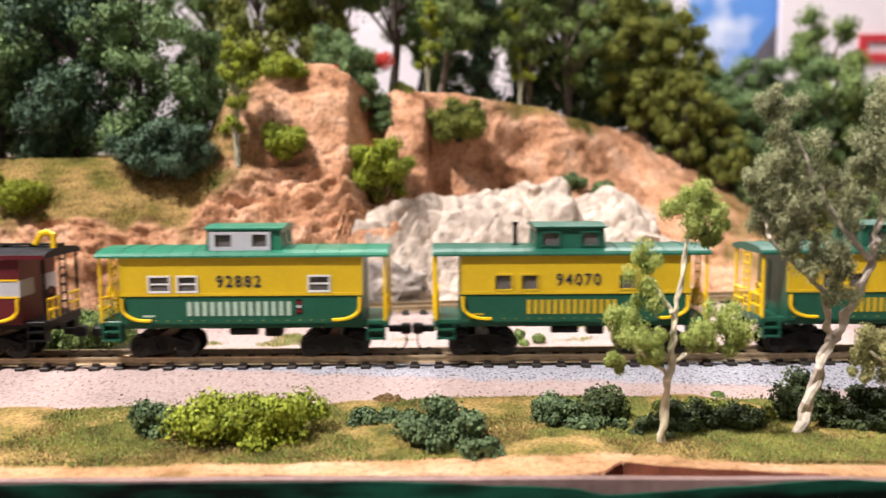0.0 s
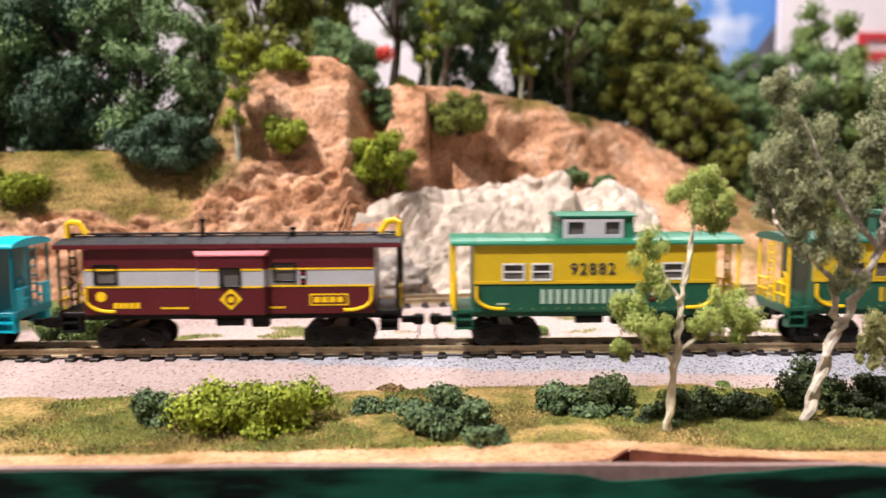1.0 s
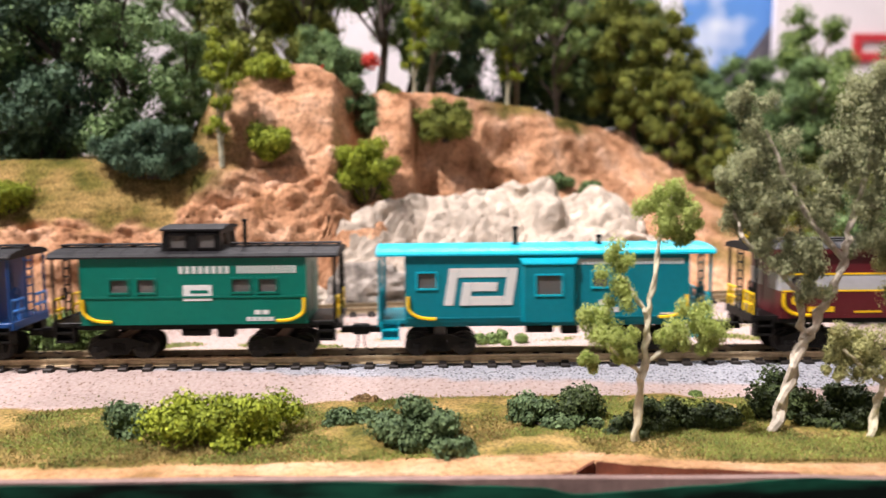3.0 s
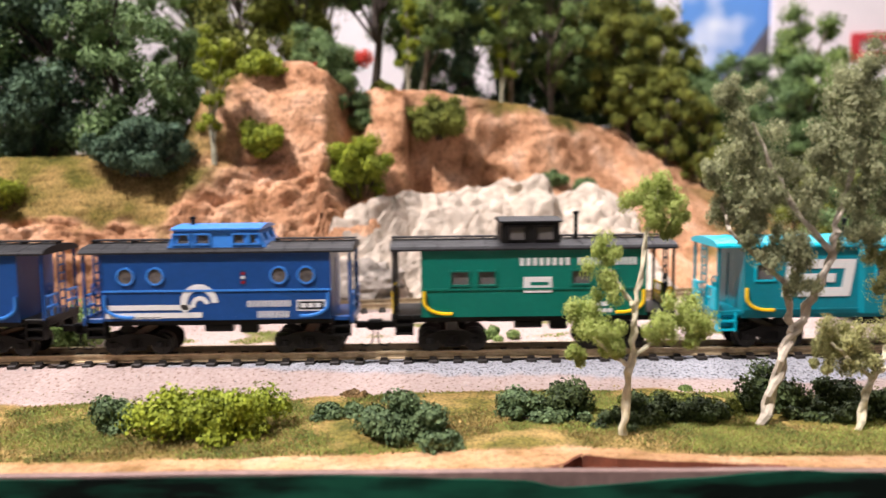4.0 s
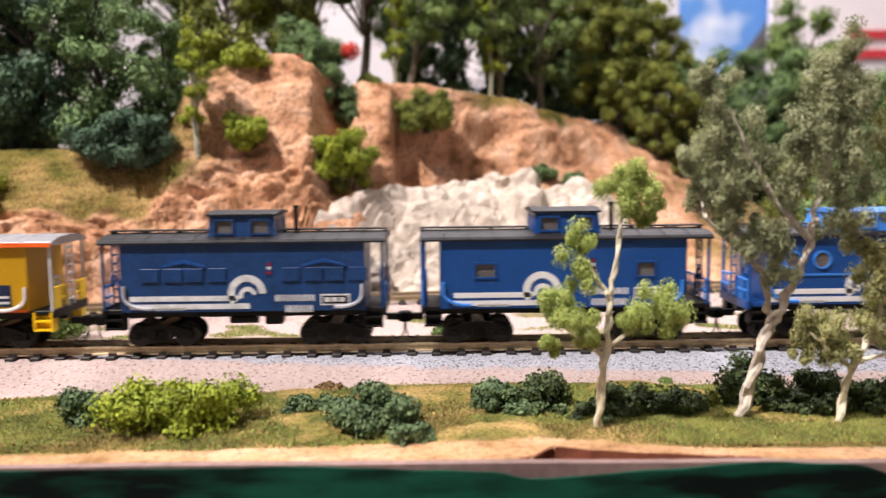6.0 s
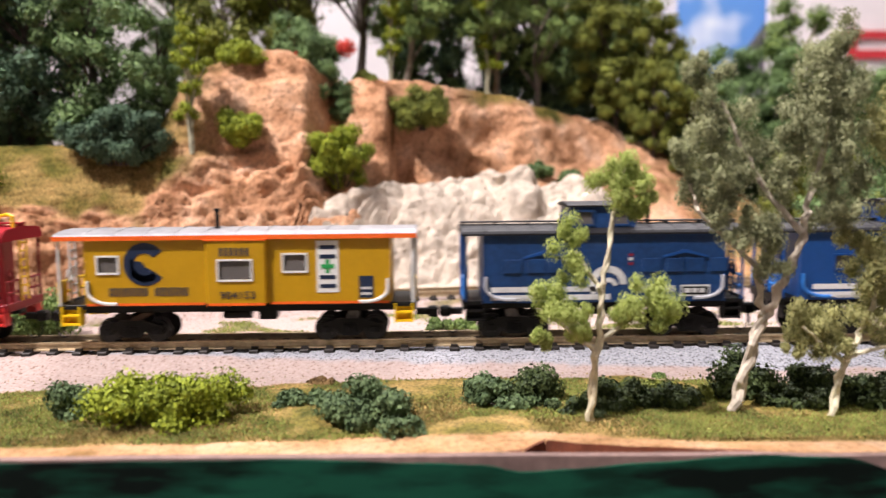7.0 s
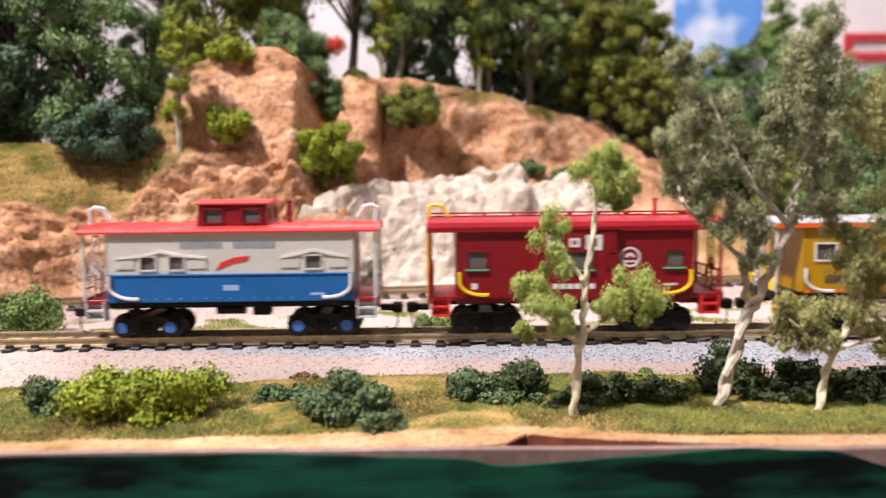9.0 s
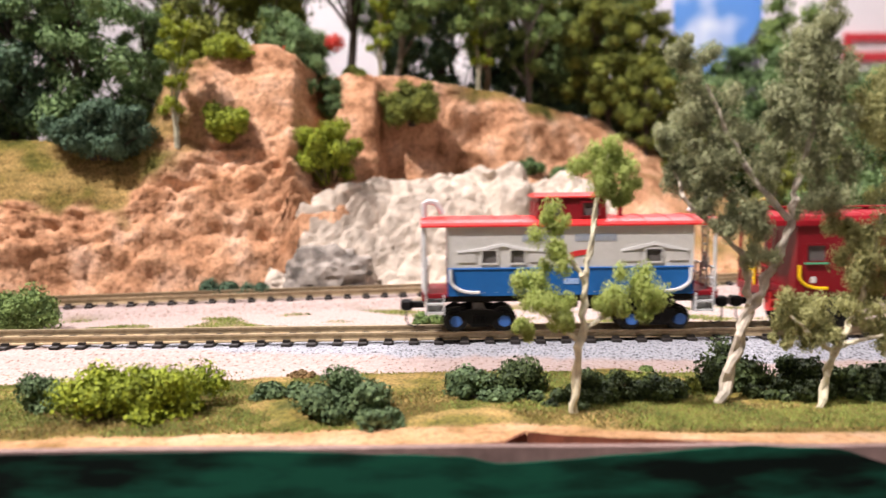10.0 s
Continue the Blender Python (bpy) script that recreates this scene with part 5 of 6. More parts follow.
def boulder(x, y, z, sx, sy, sz, seed, material, label):
    bm = bmesh.new()
    bmesh.ops.create_icosphere(bm, subdivisions=4, radius=1.0)
    off = Vector((seed * 3.7, seed * 1.3, seed))
    for v in bm.verts:
        n = v.co.normalized()
        d, _ = noise.voronoi(n * 1.6 + off)
        v.co = n * (0.86 + 0.25 * min(1, (d[1] - d[0]) * 1.6) + 0.10 * noise.fractal(n * 3 + off, 1.0, 2.0, 3))
        v.co = Vector((v.co.x * sx, v.co.y * sy, v.co.z * sz))
    ob = part("boulder", bm, material, None)
    ob.location = (x, y, z)
    tagged(ob, label, "boulder")


boulder(-0.0205, 0.290, 0.0075, 0.0170, 0.008, 0.0125, 2.0, GREYROCK, "dark grey stained boulder at the foot of the rocks")
boulder(-0.036, 0.2905, 0.0035, 0.007, 0.005, 0.0055, 5.0, ROCK, "small cream boulder beside the grey one")
boulder(-0.010, 0.2935, 0.006, 0.008, 0.006, 0.010, 9.0, ROCK, "cream boulder at the foot of the rocks")

# ---------------------------------------------------------------- foliage
RNG = np.random.default_rng(4)


def surface(x, y):
    return hill(x, y)


def bush(x, y, z, rx, ry, rz, material, label, per=300, flake=0.00046, seed=0):
    rng = np.random.default_rng(100 + seed)
    far = y > 0.285
    flake = 0.0006 if far else flake
    n = max(14, int(34 * (rx * rz) / 0.00006))
    clumps = []
    for _ in range(min(n, 64)):
        d = rng.normal(size=3)
        d /= np.linalg.norm(d)
        k = rng.uniform(0.3, 0.92 if far else 1.05)
        clumps.append((d[0] * k * rx, d[1] * k * ry, rz * 0.75 + d[2] * k * rz * 0.8, rng.uniform(0.22, 0.42) * min(rx, rz, 0.009 if far else 0.007) + 0.0005))
    root = thing("bush", pose(x, y, z), label, "bush", "bushes on the layout")
    bm = bmesh.new()
    for c in clumps[:9]:
        tube(bm, [(c[0] * 0.2, c[1] * 0.2, -0.001), (c[0] * 0.6, c[1] * 0.6, c[2] * 0.6), c[:3]], [0.0004, 0.0003, 0.0002], 5)
    part("stem", bm, BARK, root)
    for k in range(3):
        child("leaf_clump", flake_mesh("leaf_clump", rng, clumps[k::3], per, flake, material, loose=1.4 if far else 1.9, heart=0.82 if far else 0.7), root)


LIME, DKG, TEALY = "bright lime green foam bush", "dark green foam bush", "blue-green foam bush"
BUSHES = [
    # hillside
    (-0.0580, 0.3015, 0.0590, 0.0092, 0.007, 0.0072, LEAF_LIME, LIME + " on the clay slope"),
    (-0.0212, 0.3115, 0.0420, 0.0145, 0.01, 0.0150, LEAF_LIME, LIME + " above the rocks"),
    (0.0100, 0.3435, 0.0655, 0.0126, 0.009, 0.0112, LEAF_OLIVE, "olive green foam bush on the clay bank"),
    (-0.1000, 0.292, 0.0515, 0.0195, 0.01, 0.0139, LEAF_BLUE, TEALY + " beneath the trees"),
    (-0.1492, 0.3165, 0.0564, 0.0131, 0.01, 0.0108, LEAF_DARK, DKG + " beneath the trees"),
    (-0.1472, 0.281, 0.0402, 0.0078, 0.007, 0.0064, LEAF_LIME, LIME + " on the turf slope"),
    (-0.1641, 0.285, 0.046, 0.007, 0.006, 0.006, LEAF_LIME, LIME + " on the turf slope"),
    (-0.0600, 0.318, 0.0885, 0.0095, 0.008, 0.0072, LEAF_LIME, LIME + " on the hilltop"),
    (-0.014, 0.350, 0.0825, 0.007, 0.006, 0.005, LEAF_OLIVE, "olive green foam bush on the ridge"),
    (0.062, 0.3625, 0.0437, 0.0078, 0.005, 0.0047, LEAF_DARK, DKG + " among the rocks"),
    (0.0779, 0.3635, 0.0376, 0.0056, 0.005, 0.0062, LEAF_DARK, DKG + " among the rocks"),
    (0.135, 0.432, 0.055, 0.015, 0.008, 0.0095, LEAF_DARK, DKG + " beneath the far trees"),
    (0.112, 0.437, 0.062, 0.014, 0.008, 0.0090, LEAF_DARK, DKG + " beneath the far trees"),
    (0.158, 0.436, 0.046, 0.015, 0.008, 0.0095, LEAF_DARK, DKG + " beneath the far trees"),
    (0.085, 0.428, 0.069, 0.013, 0.008, 0.0085, LEAF_BLUE, TEALY + " beneath the far trees"),
    (0.022, 0.402, 0.080, 0.012, 0.008, 0.0080, LEAF_DARK, DKG + " beneath the far trees"),
    # between the tracks and at the foot of the hill
    (-0.052, 0.2795, 0.0, 0.0135, 0.003, 0.0048, LEAF_BLUE, "low green bush at the foot of the clay"),
    (-0.106, 0.233, -0.001, 0.016, 0.006, 0.0085, LEAF_MID, "low green bush between the tracks"),
    (0.022, 0.238, -0.001, 0.012, 0.004, 0.0025, LEAF_MID, "low green tuft between the tracks"),
    # front strip
    (-0.0365, 0.153, -0.001, 0.0150, 0.007, 0.0064, LEAF_LIME, LIME + " beside the track"),
    (-0.0575, 0.158, -0.001, 0.0042, 0.004, 0.0042, LEAF_GREY, TEALY + " beside the track"),
    (0.001, 0.152, -0.001, 0.0130, 0.007, 0.0048, LEAF_GREY, "grey green foam bush spreading low over the turf"),
    (0.0085, 0.1445, -0.001, 0.0055, 0.003, 0.0026, LEAF_GREY, "grey green foam bush at the edge of the turf"),
    (0.025, 0.164, -0.001, 0.0050, 0.004, 0.0035, LEAF_GREY, TEALY + " beside the track"),
    (0.0345, 0.163, -0.001, 0.0058, 0.004, 0.0046, LEAF_TREE_SHADE, DKG + " beside the track"),
    (0.0785, 0.166, -0.001, 0.0060, 0.005, 0.0062, LEAF_TREE_SHADE, DKG + " behind a leaning tree"),
    (0.052, 0.166, -0.002, 0.008, 0.006, 0.0030, LEAF_OLIVE, "low olive bush beside the track"),
    (0.066, 0.164, -0.002, 0.009, 0.006, 0.0030, LEAF_OLIVE, "low olive bush beside the track"),
    # the dark green of these bushes carries the front trees' shade
    (0.098, 0.163, -0.002, 0.012, 0.006, 0.0034, LEAF_TREE_SHADE, DKG + " beneath the trees"),
    (0.0460, 0.157, -0.002, 0.0085, 0.005, 0.0026, LEAF_TREE_SHADE, "low green bush at the foot of a young tree, tinted dark for its shade"),
    (0.059, 0.158, -0.002, 0.0095, 0.005, 0.0027, LEAF_TREE_SHADE, DKG + " low between the trees"),
    (0.088, 0.158, -0.002, 0.0100, 0.005, 0.0032, LEAF_TREE_SHADE, "low green bush between the trees, tinted dark for their shade"),
    (0.120, 0.165, -0.002, 0.012, 0.006, 0.0040, LEAF_TREE_SHADE, DKG + " beneath the trees"),
    (-0.0115, 0.1795, -0.0014, 0.0028, 0.002, 0.0014, mat("dried_brown_foam", (0.22, 0.14, 0.06), 0.9, vary=0.5), "small dried brown tuft beside the track"),
    (0.066, 0.180, -0.001, 0.0008, 0.0008, 0.0010, LEAF_MID, "tiny green tuft on the sand"),
    # more low bushes; the dark ones stand in for shade under the trees
    (0.052, 0.1615, -0.002, 0.0075, 0.005, 0.0042, LEAF_TREE_SHADE, DKG + " in the shade of a young tree"),
    (0.0625, 0.1605, -0.002, 0.0070, 0.004, 0.0036, LEAF_TREE_SHADE, DKG + " low between the trees"),
    (0.093, 0.166, -0.002, 0.0080, 0.004, 0.0050, LEAF_TREE_SHADE, DKG + " beneath the trees"),
    (0.102, 0.159, -0.002, 0.0090, 0.004, 0.0042, LEAF_TREE_SHADE, DKG + " beneath the trees"),
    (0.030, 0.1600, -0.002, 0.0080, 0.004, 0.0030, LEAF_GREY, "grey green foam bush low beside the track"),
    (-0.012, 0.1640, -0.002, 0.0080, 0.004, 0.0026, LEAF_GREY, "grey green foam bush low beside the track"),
    (0.108, 0.156, -0.002, 0.0110, 0.005, 0.0034, LEAF_TREE_SHADE, "low green bush beneath the trees, tinted dark for their shade"),
]
for k, row in enumerate(BUSHES):
    bush(*row, seed=k)


def tree_mesh(seed, height, spread, leafy, bark, clumps_n, per, flake, bare=0.35, lean=0.0):
    """A tree of trunk, limbs and a crown of flaky clumps with gaps; returns the two meshes."""
    rng = np.random.default_rng(seed)
    bm = bmesh.new()
    trunk, x, y = [], 0.0, 0.0
    n = 7
    for k in range(n + 1):
        trunk.append((x, y, height * 0.82 * k / n))
        x += rng.normal() * height * 0.012 + lean * height / n
        y += rng.normal() * height * 0.012
    r0 = height * 0.022
    tube(bm, trunk, [r0 * (1 - 0.8 * k / n) for k in range(n + 1)], 7)
    clumps = []
    for _ in range(clumps_n):
        h = rng.uniform(bare, 1.0)
        a, q = rng.uniform(0, 2 * math.pi), math.sqrt(rng.uniform(0.05, 1))
        wide = spread * (0.45 + 0.68 * math.sin(math.pi * min(1.0, 0.14 + 0.80 * (h - bare) / (1 - bare)))) * (0.8 + 0.25 * math.sin(a * 2 + seed))
        base = trunk[min(n, int(h * n / 0.9))]
        c = (base[0] + math.cos(a) * q * wide, base[1] + math.sin(a) * q * wide, h * height, rng.uniform(0.12, 0.30) * spread + 0.0010)
        clumps.append(c)
        if rng.uniform() < 0.45:
            s = trunk[max(1, min(n, int((h - 0.18) * n / 0.82)))]
            mid = ((s[0] + c[0]) / 2, (s[1] + c[1]) / 2, (s[2] + c[2]) / 2 + 0.001)
            tube(bm, [s, mid, c[:3]], [r0 * 0.4, r0 * 0.28, r0 * 0.12], 5)
    wood = bpy.data.meshes.new("trunk")
    bm.to_mesh(wood), bm.free()
    wood.materials.append(bark)
    return wood, flake_mesh("crown", rng, clumps, per, flake, leafy)


KINDS = {
    "dark": [tree_mesh(s, 0.090, 0.026, LEAF_DARK, BARK, 66, 300, 0.0008, 0.05) for s in (1, 2)],
    "blue": [tree_mesh(s, 0.085, 0.024, LEAF_BLUE, BARK, 56, 300, 0.0008, 0.04) for s in (3,)],
    "olive": [tree_mesh(s, 0.082, 0.023, LEAF_OLIVE, BARK, 50, 260, 0.0008, 0.12) for s in (5, 6)],
    "mid": [tree_mesh(s, 0.080, 0.019, LEAF_MID, mat("brown_grey_bark", (0.17, 0.14, 0.11), 0.8, vary=0.3, grain=900, coarse=350, bump=0.7), 46, 240, 0.0007, 0.25) for s in (7, 8)],
    "slim": [tree_mesh(s, 0.062, 0.0075, LEAF_LIME, mat("grey_green_bark", (0.33, 0.32, 0.23), 0.8, vary=0.3, grain=900, coarse=350, bump=0.7), 30, 170, 0.0005, 0.16, 0.05) for s in (9,)],
    "cone": [tree_mesh(s, 0.038, 0.013, LEAF_DARK, BARK, 70, 300, 0.0005, 0.0, -0.5) for s in (12,)],
    "open": [tree_mesh(s, 0.110, 0.036, LEAF_DARK, BARK, 46, 260, 0.0008, 0.42) for s in (14,)],
}
SAY = {"dark": "dark green foam tree with a dark trunk", "blue": "blue-green foam tree with a dark trunk", "olive": "olive green foam tree with a dark trunk", "mid": "airy green tree with grey branches", "slim": "slender pale sapling with sparse leaves", "cone": "narrow dark green tree leaning over the clay", "open": "tall dark tree with forked bare lower limbs"}
TREES = [
    ("dark", -0.168, 0.306, 1.0, 20), ("blue", -0.142, 0.312, 0.95, 80), ("dark", -0.114, 0.310, 0.92, 150), ("dark", -0.190, 0.335, 1.1, 70), ("mid", -0.150, 0.345, 1.2, 10), ("blue", -0.146, 0.306, 0.42, 10),
    ("dark", -0.215, 0.315, 1.0, 130), ("olive", -0.083, 0.385, 1.05, 30), ("olive", -0.058, 0.395, 1.0, 200),
    ("open", -0.055, 0.43, 1.0, 100), ("open", -0.022, 0.405, 1.0, 50), ("mid", 0.002, 0.385, 1.0, 140), ("blue", 0.022, 0.41, 0.95, 10), ("mid", 0.046, 0.395, 0.95, 60), ("blue", 0.048, 0.43, 0.95, 170), ("dark", 0.006, 0.45, 0.9, 310),
    ("mid", 0.068, 0.408, 0.95, 290), ("dark", 0.082, 0.435, 0.95, 35), ("olive", 0.104, 0.425, 0.98, 120), ("dark", 0.120, 0.443, 0.9, 260), ("olive", 0.130, 0.428, 0.95, 320), ("olive", 0.150, 0.442, 0.74, 75), ("dark", 0.150, 0.425, 0.58, 300), ("dark", 0.168, 0.43, 0.6, 15), ("olive", 0.186, 0.45, 0.55, 190), ("blue", 0.066, 0.45, 1.0, 95), ("dark", 0.10, 0.46, 0.95, 10),
    ("dark", 0.208, 0.44, 0.55, 240), ("dark", 0.190, 0.47, 0.95, 110), ("dark", 0.222, 0.49, 0.85, 20), ("blue", 0.172, 0.49, 0.8, 20), ("dark", 0.255, 0.50, 0.9, 300), ("mid", 0.30, 0.52, 1.25, 100), ("dark", 0.29, 0.49, 0.8, 60), ("olive", 0.176, 0.365, 0.5, 205), ("dark", 0.20, 0.34, 0.7, 285), ("olive", 0.165, 0.295, 0.62, 25), ("dark", 0.150, 0.262, 0.5, 145), ("dark", 0.190, 0.28, 0.75, 75), ("dark", 0.225, 0.30, 0.8, 75),
    ("open", -0.075, 0.49, 1.0, 20), ("open", -0.010, 0.50, 0.95, 160), ("open", 0.035, 0.49, 1.0, 250), ("open", -0.12, 0.45, 1.0, 200),
    ("dark", -0.092, 0.320, 0.50, 120), ("mid", 0.236, 0.48, 1.62, 60), ("dark", 0.212, 0.455, 1.0, 200), ("dark", 0.255, 0.46, 1.0, 330), ("olive", 0.128, 0.408, 0.62, 230), ("olive", 0.146, 0.404, 0.55, 80), ("dark", 0.163, 0.408, 0.6, 10), ("olive", 0.112, 0.420, 0.8, 140),
    ("slim", -0.0735, 0.2945, 0.86, 0), ("slim", 0.041, 0.387, 0.9, 190), ("slim", -0.003, 0.352, 0.75, 60), ("cone", -0.0235, 0.342, 1.1, 0),
]
for k, (kind, x, y, s, turn) in enumerate(TREES):
    wood, crown = KINDS[kind][k % len(KINDS[kind])]
    root = thing("tree", pose(x, y, surface(x, y) - 0.001, 0, 0, turn), SAY[kind], "tree", "model trees")
    root.scale = (s, s, s)
    child("trunk", wood, root), child("crown", crown, root)
    if kind == "cone":
        bloom = leaf("red_foam_blossom", (0.45, 0.02, 0.015), (0.75, 0.10, 0.07))
        for (bx, by, bz), r in (((0.0015, 0.002, 0.0275), 0.0036), ((-0.0150, -0.008, 0.0235), 0.0014)):
            child("blossom", flake_mesh("blossom", RNG, [(bx, by, bz, r)], 500, 0.0005, bloom), root, "bright red foam blossom")


def front_tree(label, stems, clumps, bark, leafy, per, flake, seed):
    """One of the wire-stemmed trees of the front strip: twisted stems and separate leafy clumps."""
    rng = np.random.default_rng(seed)
    root = thing("tree", pose(*stems[0][0][0:3]), label, "tree", "trees of the front strip")
    o = Vector(stems[0][0])
    for pts, r0, r1 in ((q[:-2], q[-2], q[-1]) for q in stems):
        path = []
        for (a, b) in zip(pts, pts[1:]):
            for k in range(5):
                u = k / 5
                path.append(Vector(a).lerp(Vector(b), u) + Vector((rng.normal(), rng.normal(), 0)) * 0.00022 - o)
        path.append(Vector(pts[-1]) - o)
        n = len(path)
        bm = bmesh.new()
        # two strands twisted round one another
        for ph in (0, math.pi):
            rad = [r0 + (r1 - r0) * k / (n - 1) for k in range(n)]
            tw = [p + Vector((math.cos(ph + k * 0.9), math.sin(ph + k * 0.9), 0)) * rad[k] * 0.42 for k, p in enumerate(path)]
            tube(bm, tw, [q * 0.72 for q in rad], 7)
        part("trunk" if pts is stems[0][:-2] or r0 > 0.0012 else "branch", bm, bark, root)
    small = []
    for x, y, z, r in clumps:
        for _ in range(7):
            d = rng.normal(size=3)
            d = d / np.linalg.norm(d) * r * rng.uniform(0.25, 1.0)
            small.append((x + d[0] - o.x, y + d[1] - o.y, z + d[2] - o.z, r * rng.uniform(0.26, 0.48)))
    child("crown", flake_mesh("crown", rng, small, per, flake, leafy, 1.15, 1.7, 0.75), root)


front_tree("young tree with a pale twisted wire trunk and light green leaves", [[(0.0441, 0.149, -0.0007), (0.0447, 0.149, 0.0107), (0.0458, 0.149, 0.0207), (0.0461, 0.149, 0.0268), (0.0474, 0.149, 0.035), (0.0485, 0.149, 0.0426), (0.0502, 0.149, 0.0491), 0.0009, 0.0003], [(0.046, 0.149, 0.0252), (0.0432, 0.149, 0.029), (0.0409, 0.149, 0.0329), 0.0006, 0.0003], [(0.0453, 0.149, 0.0157), (0.0507, 0.151, 0.0186), (0.0545, 0.151, 0.0213), 0.0005, 0.0003], [(0.0449, 0.149, 0.014), (0.0396, 0.147, 0.0179), (0.0363, 0.147, 0.0212), 0.0005, 0.0003]], [(0.0488, 0.149, 0.0442, 0.0051), (0.0503, 0.149, 0.0485, 0.0034), (0.0527, 0.149, 0.0453, 0.0037), (0.0465, 0.149, 0.0464, 0.0032), (0.0521, 0.149, 0.041, 0.0027), (0.0396, 0.149, 0.0345, 0.0039), (0.0399, 0.149, 0.0302, 0.0036), (0.0354, 0.149, 0.0241, 0.0039), (0.0374, 0.147, 0.0212, 0.0044), (0.0412, 0.149, 0.0196, 0.0039), (0.0353, 0.149, 0.0158, 0.0024), (0.0424, 0.149, 0.0163, 0.0021), (0.0533, 0.149, 0.0251, 0.0048), (0.056, 0.149, 0.0218, 0.0043), (0.0511, 0.149, 0.0207, 0.0032), (0.0577, 0.149, 0.0201, 0.0027)], PALEBARK, LEAF_SPRING, 290, 0.00026, 21)
front_tree("leaning tree with a grey twisted trunk and sage green leaves", [[(0.0732, 0.155, -0.0017), (0.0753, 0.154, 0.0084), (0.0774, 0.153, 0.0174), (0.0795, 0.152, 0.0218), (0.0826, 0.151, 0.0294), (0.0841, 0.15, 0.0358), (0.0844, 0.149, 0.042), (0.0867, 0.148, 0.0521), (0.0873, 0.148, 0.0631), 0.0013, 0.0004], [(0.0779, 0.153, 0.019), (0.0773, 0.152, 0.024), (0.0757, 0.151, 0.0295), (0.0705, 0.15, 0.0338), (0.0638, 0.149, 0.0402), (0.0621, 0.149, 0.0453), 0.0008, 0.0003], [(0.0841, 0.15, 0.0358), (0.0772, 0.149, 0.0421), (0.0714, 0.148, 0.0513), (0.0671, 0.148, 0.0603), 0.0008, 0.0003]], [(0.0622, 0.149, 0.0664, 0.003), (0.0653, 0.149, 0.0634, 0.0045), (0.0649, 0.149, 0.0574, 0.0051), (0.0685, 0.149, 0.0574, 0.0048), (0.0712, 0.149, 0.0533, 0.0048), (0.0641, 0.149, 0.0504, 0.0051), (0.0667, 0.149, 0.0463, 0.0054), (0.0633, 0.151, 0.0442, 0.0038), (0.067, 0.151, 0.0401, 0.0038), (0.0708, 0.149, 0.0472, 0.0043), (0.0738, 0.149, 0.0513, 0.0037), (0.061, 0.149, 0.0514, 0.003), (0.0694, 0.149, 0.0421, 0.0034), (0.0752, 0.149, 0.038, 0.0048), (0.0722, 0.149, 0.0349, 0.0039), (0.0779, 0.149, 0.0348, 0.0036), (0.0784, 0.151, 0.0294, 0.0033), (0.0801, 0.149, 0.0482, 0.0045), (0.0792, 0.149, 0.0441, 0.0037), (0.0846, 0.147, 0.0689, 0.0044), (0.0885, 0.147, 0.0718, 0.0037), (0.0837, 0.147, 0.064, 0.0051), (0.0882, 0.147, 0.0659, 0.0044), (0.0819, 0.147, 0.0591, 0.0048), (0.087, 0.147, 0.058, 0.0055), (0.0909, 0.147, 0.061, 0.0042), (0.0841, 0.147, 0.0531, 0.0051), (0.0892, 0.147, 0.053, 0.0051), (0.08, 0.147, 0.0551, 0.003), (0.0874, 0.149, 0.0461, 0.0051), (0.0915, 0.149, 0.046, 0.0048), (0.0866, 0.149, 0.0399, 0.0039), (0.0913, 0.149, 0.0399, 0.0041)], GREYBARK, LEAF_SAGEGREY, 280, 0.00025, 22)
front_tree("small tree with a pale forked trunk and sage green leaves", [[(0.091, 0.151, -0.001), (0.0922, 0.151, 0.0062), (0.0939, 0.151, 0.011), (0.0969, 0.151, 0.0175), (0.0997, 0.151, 0.0271), (0.1014, 0.151, 0.0366), 0.0009, 0.0003], [(0.094, 0.151, 0.0105), (0.0886, 0.149, 0.0137), (0.0842, 0.149, 0.018), 0.0006, 0.0003], [(0.0945, 0.151, 0.0116), (0.0981, 0.149, 0.0136), (0.1034, 0.149, 0.0146), 0.0006, 0.0003]], [(0.084, 0.151, 0.0198, 0.0038), (0.0873, 0.151, 0.0165, 0.0046), (0.0917, 0.151, 0.0138, 0.0037), (0.0894, 0.151, 0.0181, 0.0037), (0.0831, 0.151, 0.0144, 0.0024), (0.0955, 0.151, 0.0261, 0.0046), (0.0985, 0.151, 0.0303, 0.005), (0.0968, 0.151, 0.0196, 0.0043), (0.0941, 0.151, 0.0345, 0.0033), (0.1016, 0.151, 0.0323, 0.005), (0.1004, 0.151, 0.0239, 0.0043), (0.1024, 0.151, 0.0142, 0.0039), (0.1068, 0.151, 0.013, 0.0048), (0.1084, 0.151, 0.0238, 0.006), (0.1068, 0.151, 0.0344, 0.006), (0.1019, 0.147, 0.0419, 0.0048), (0.0967, 0.147, 0.0565, 0.0048), (0.0994, 0.147, 0.053, 0.0051), (0.1001, 0.147, 0.0589, 0.0042), (0.1046, 0.147, 0.0499, 0.0058)], PALEBARK, LEAF_SAGE, 280, 0.00025, 23)

# ---------------------------------------------------------------- turf, gravel and dirt


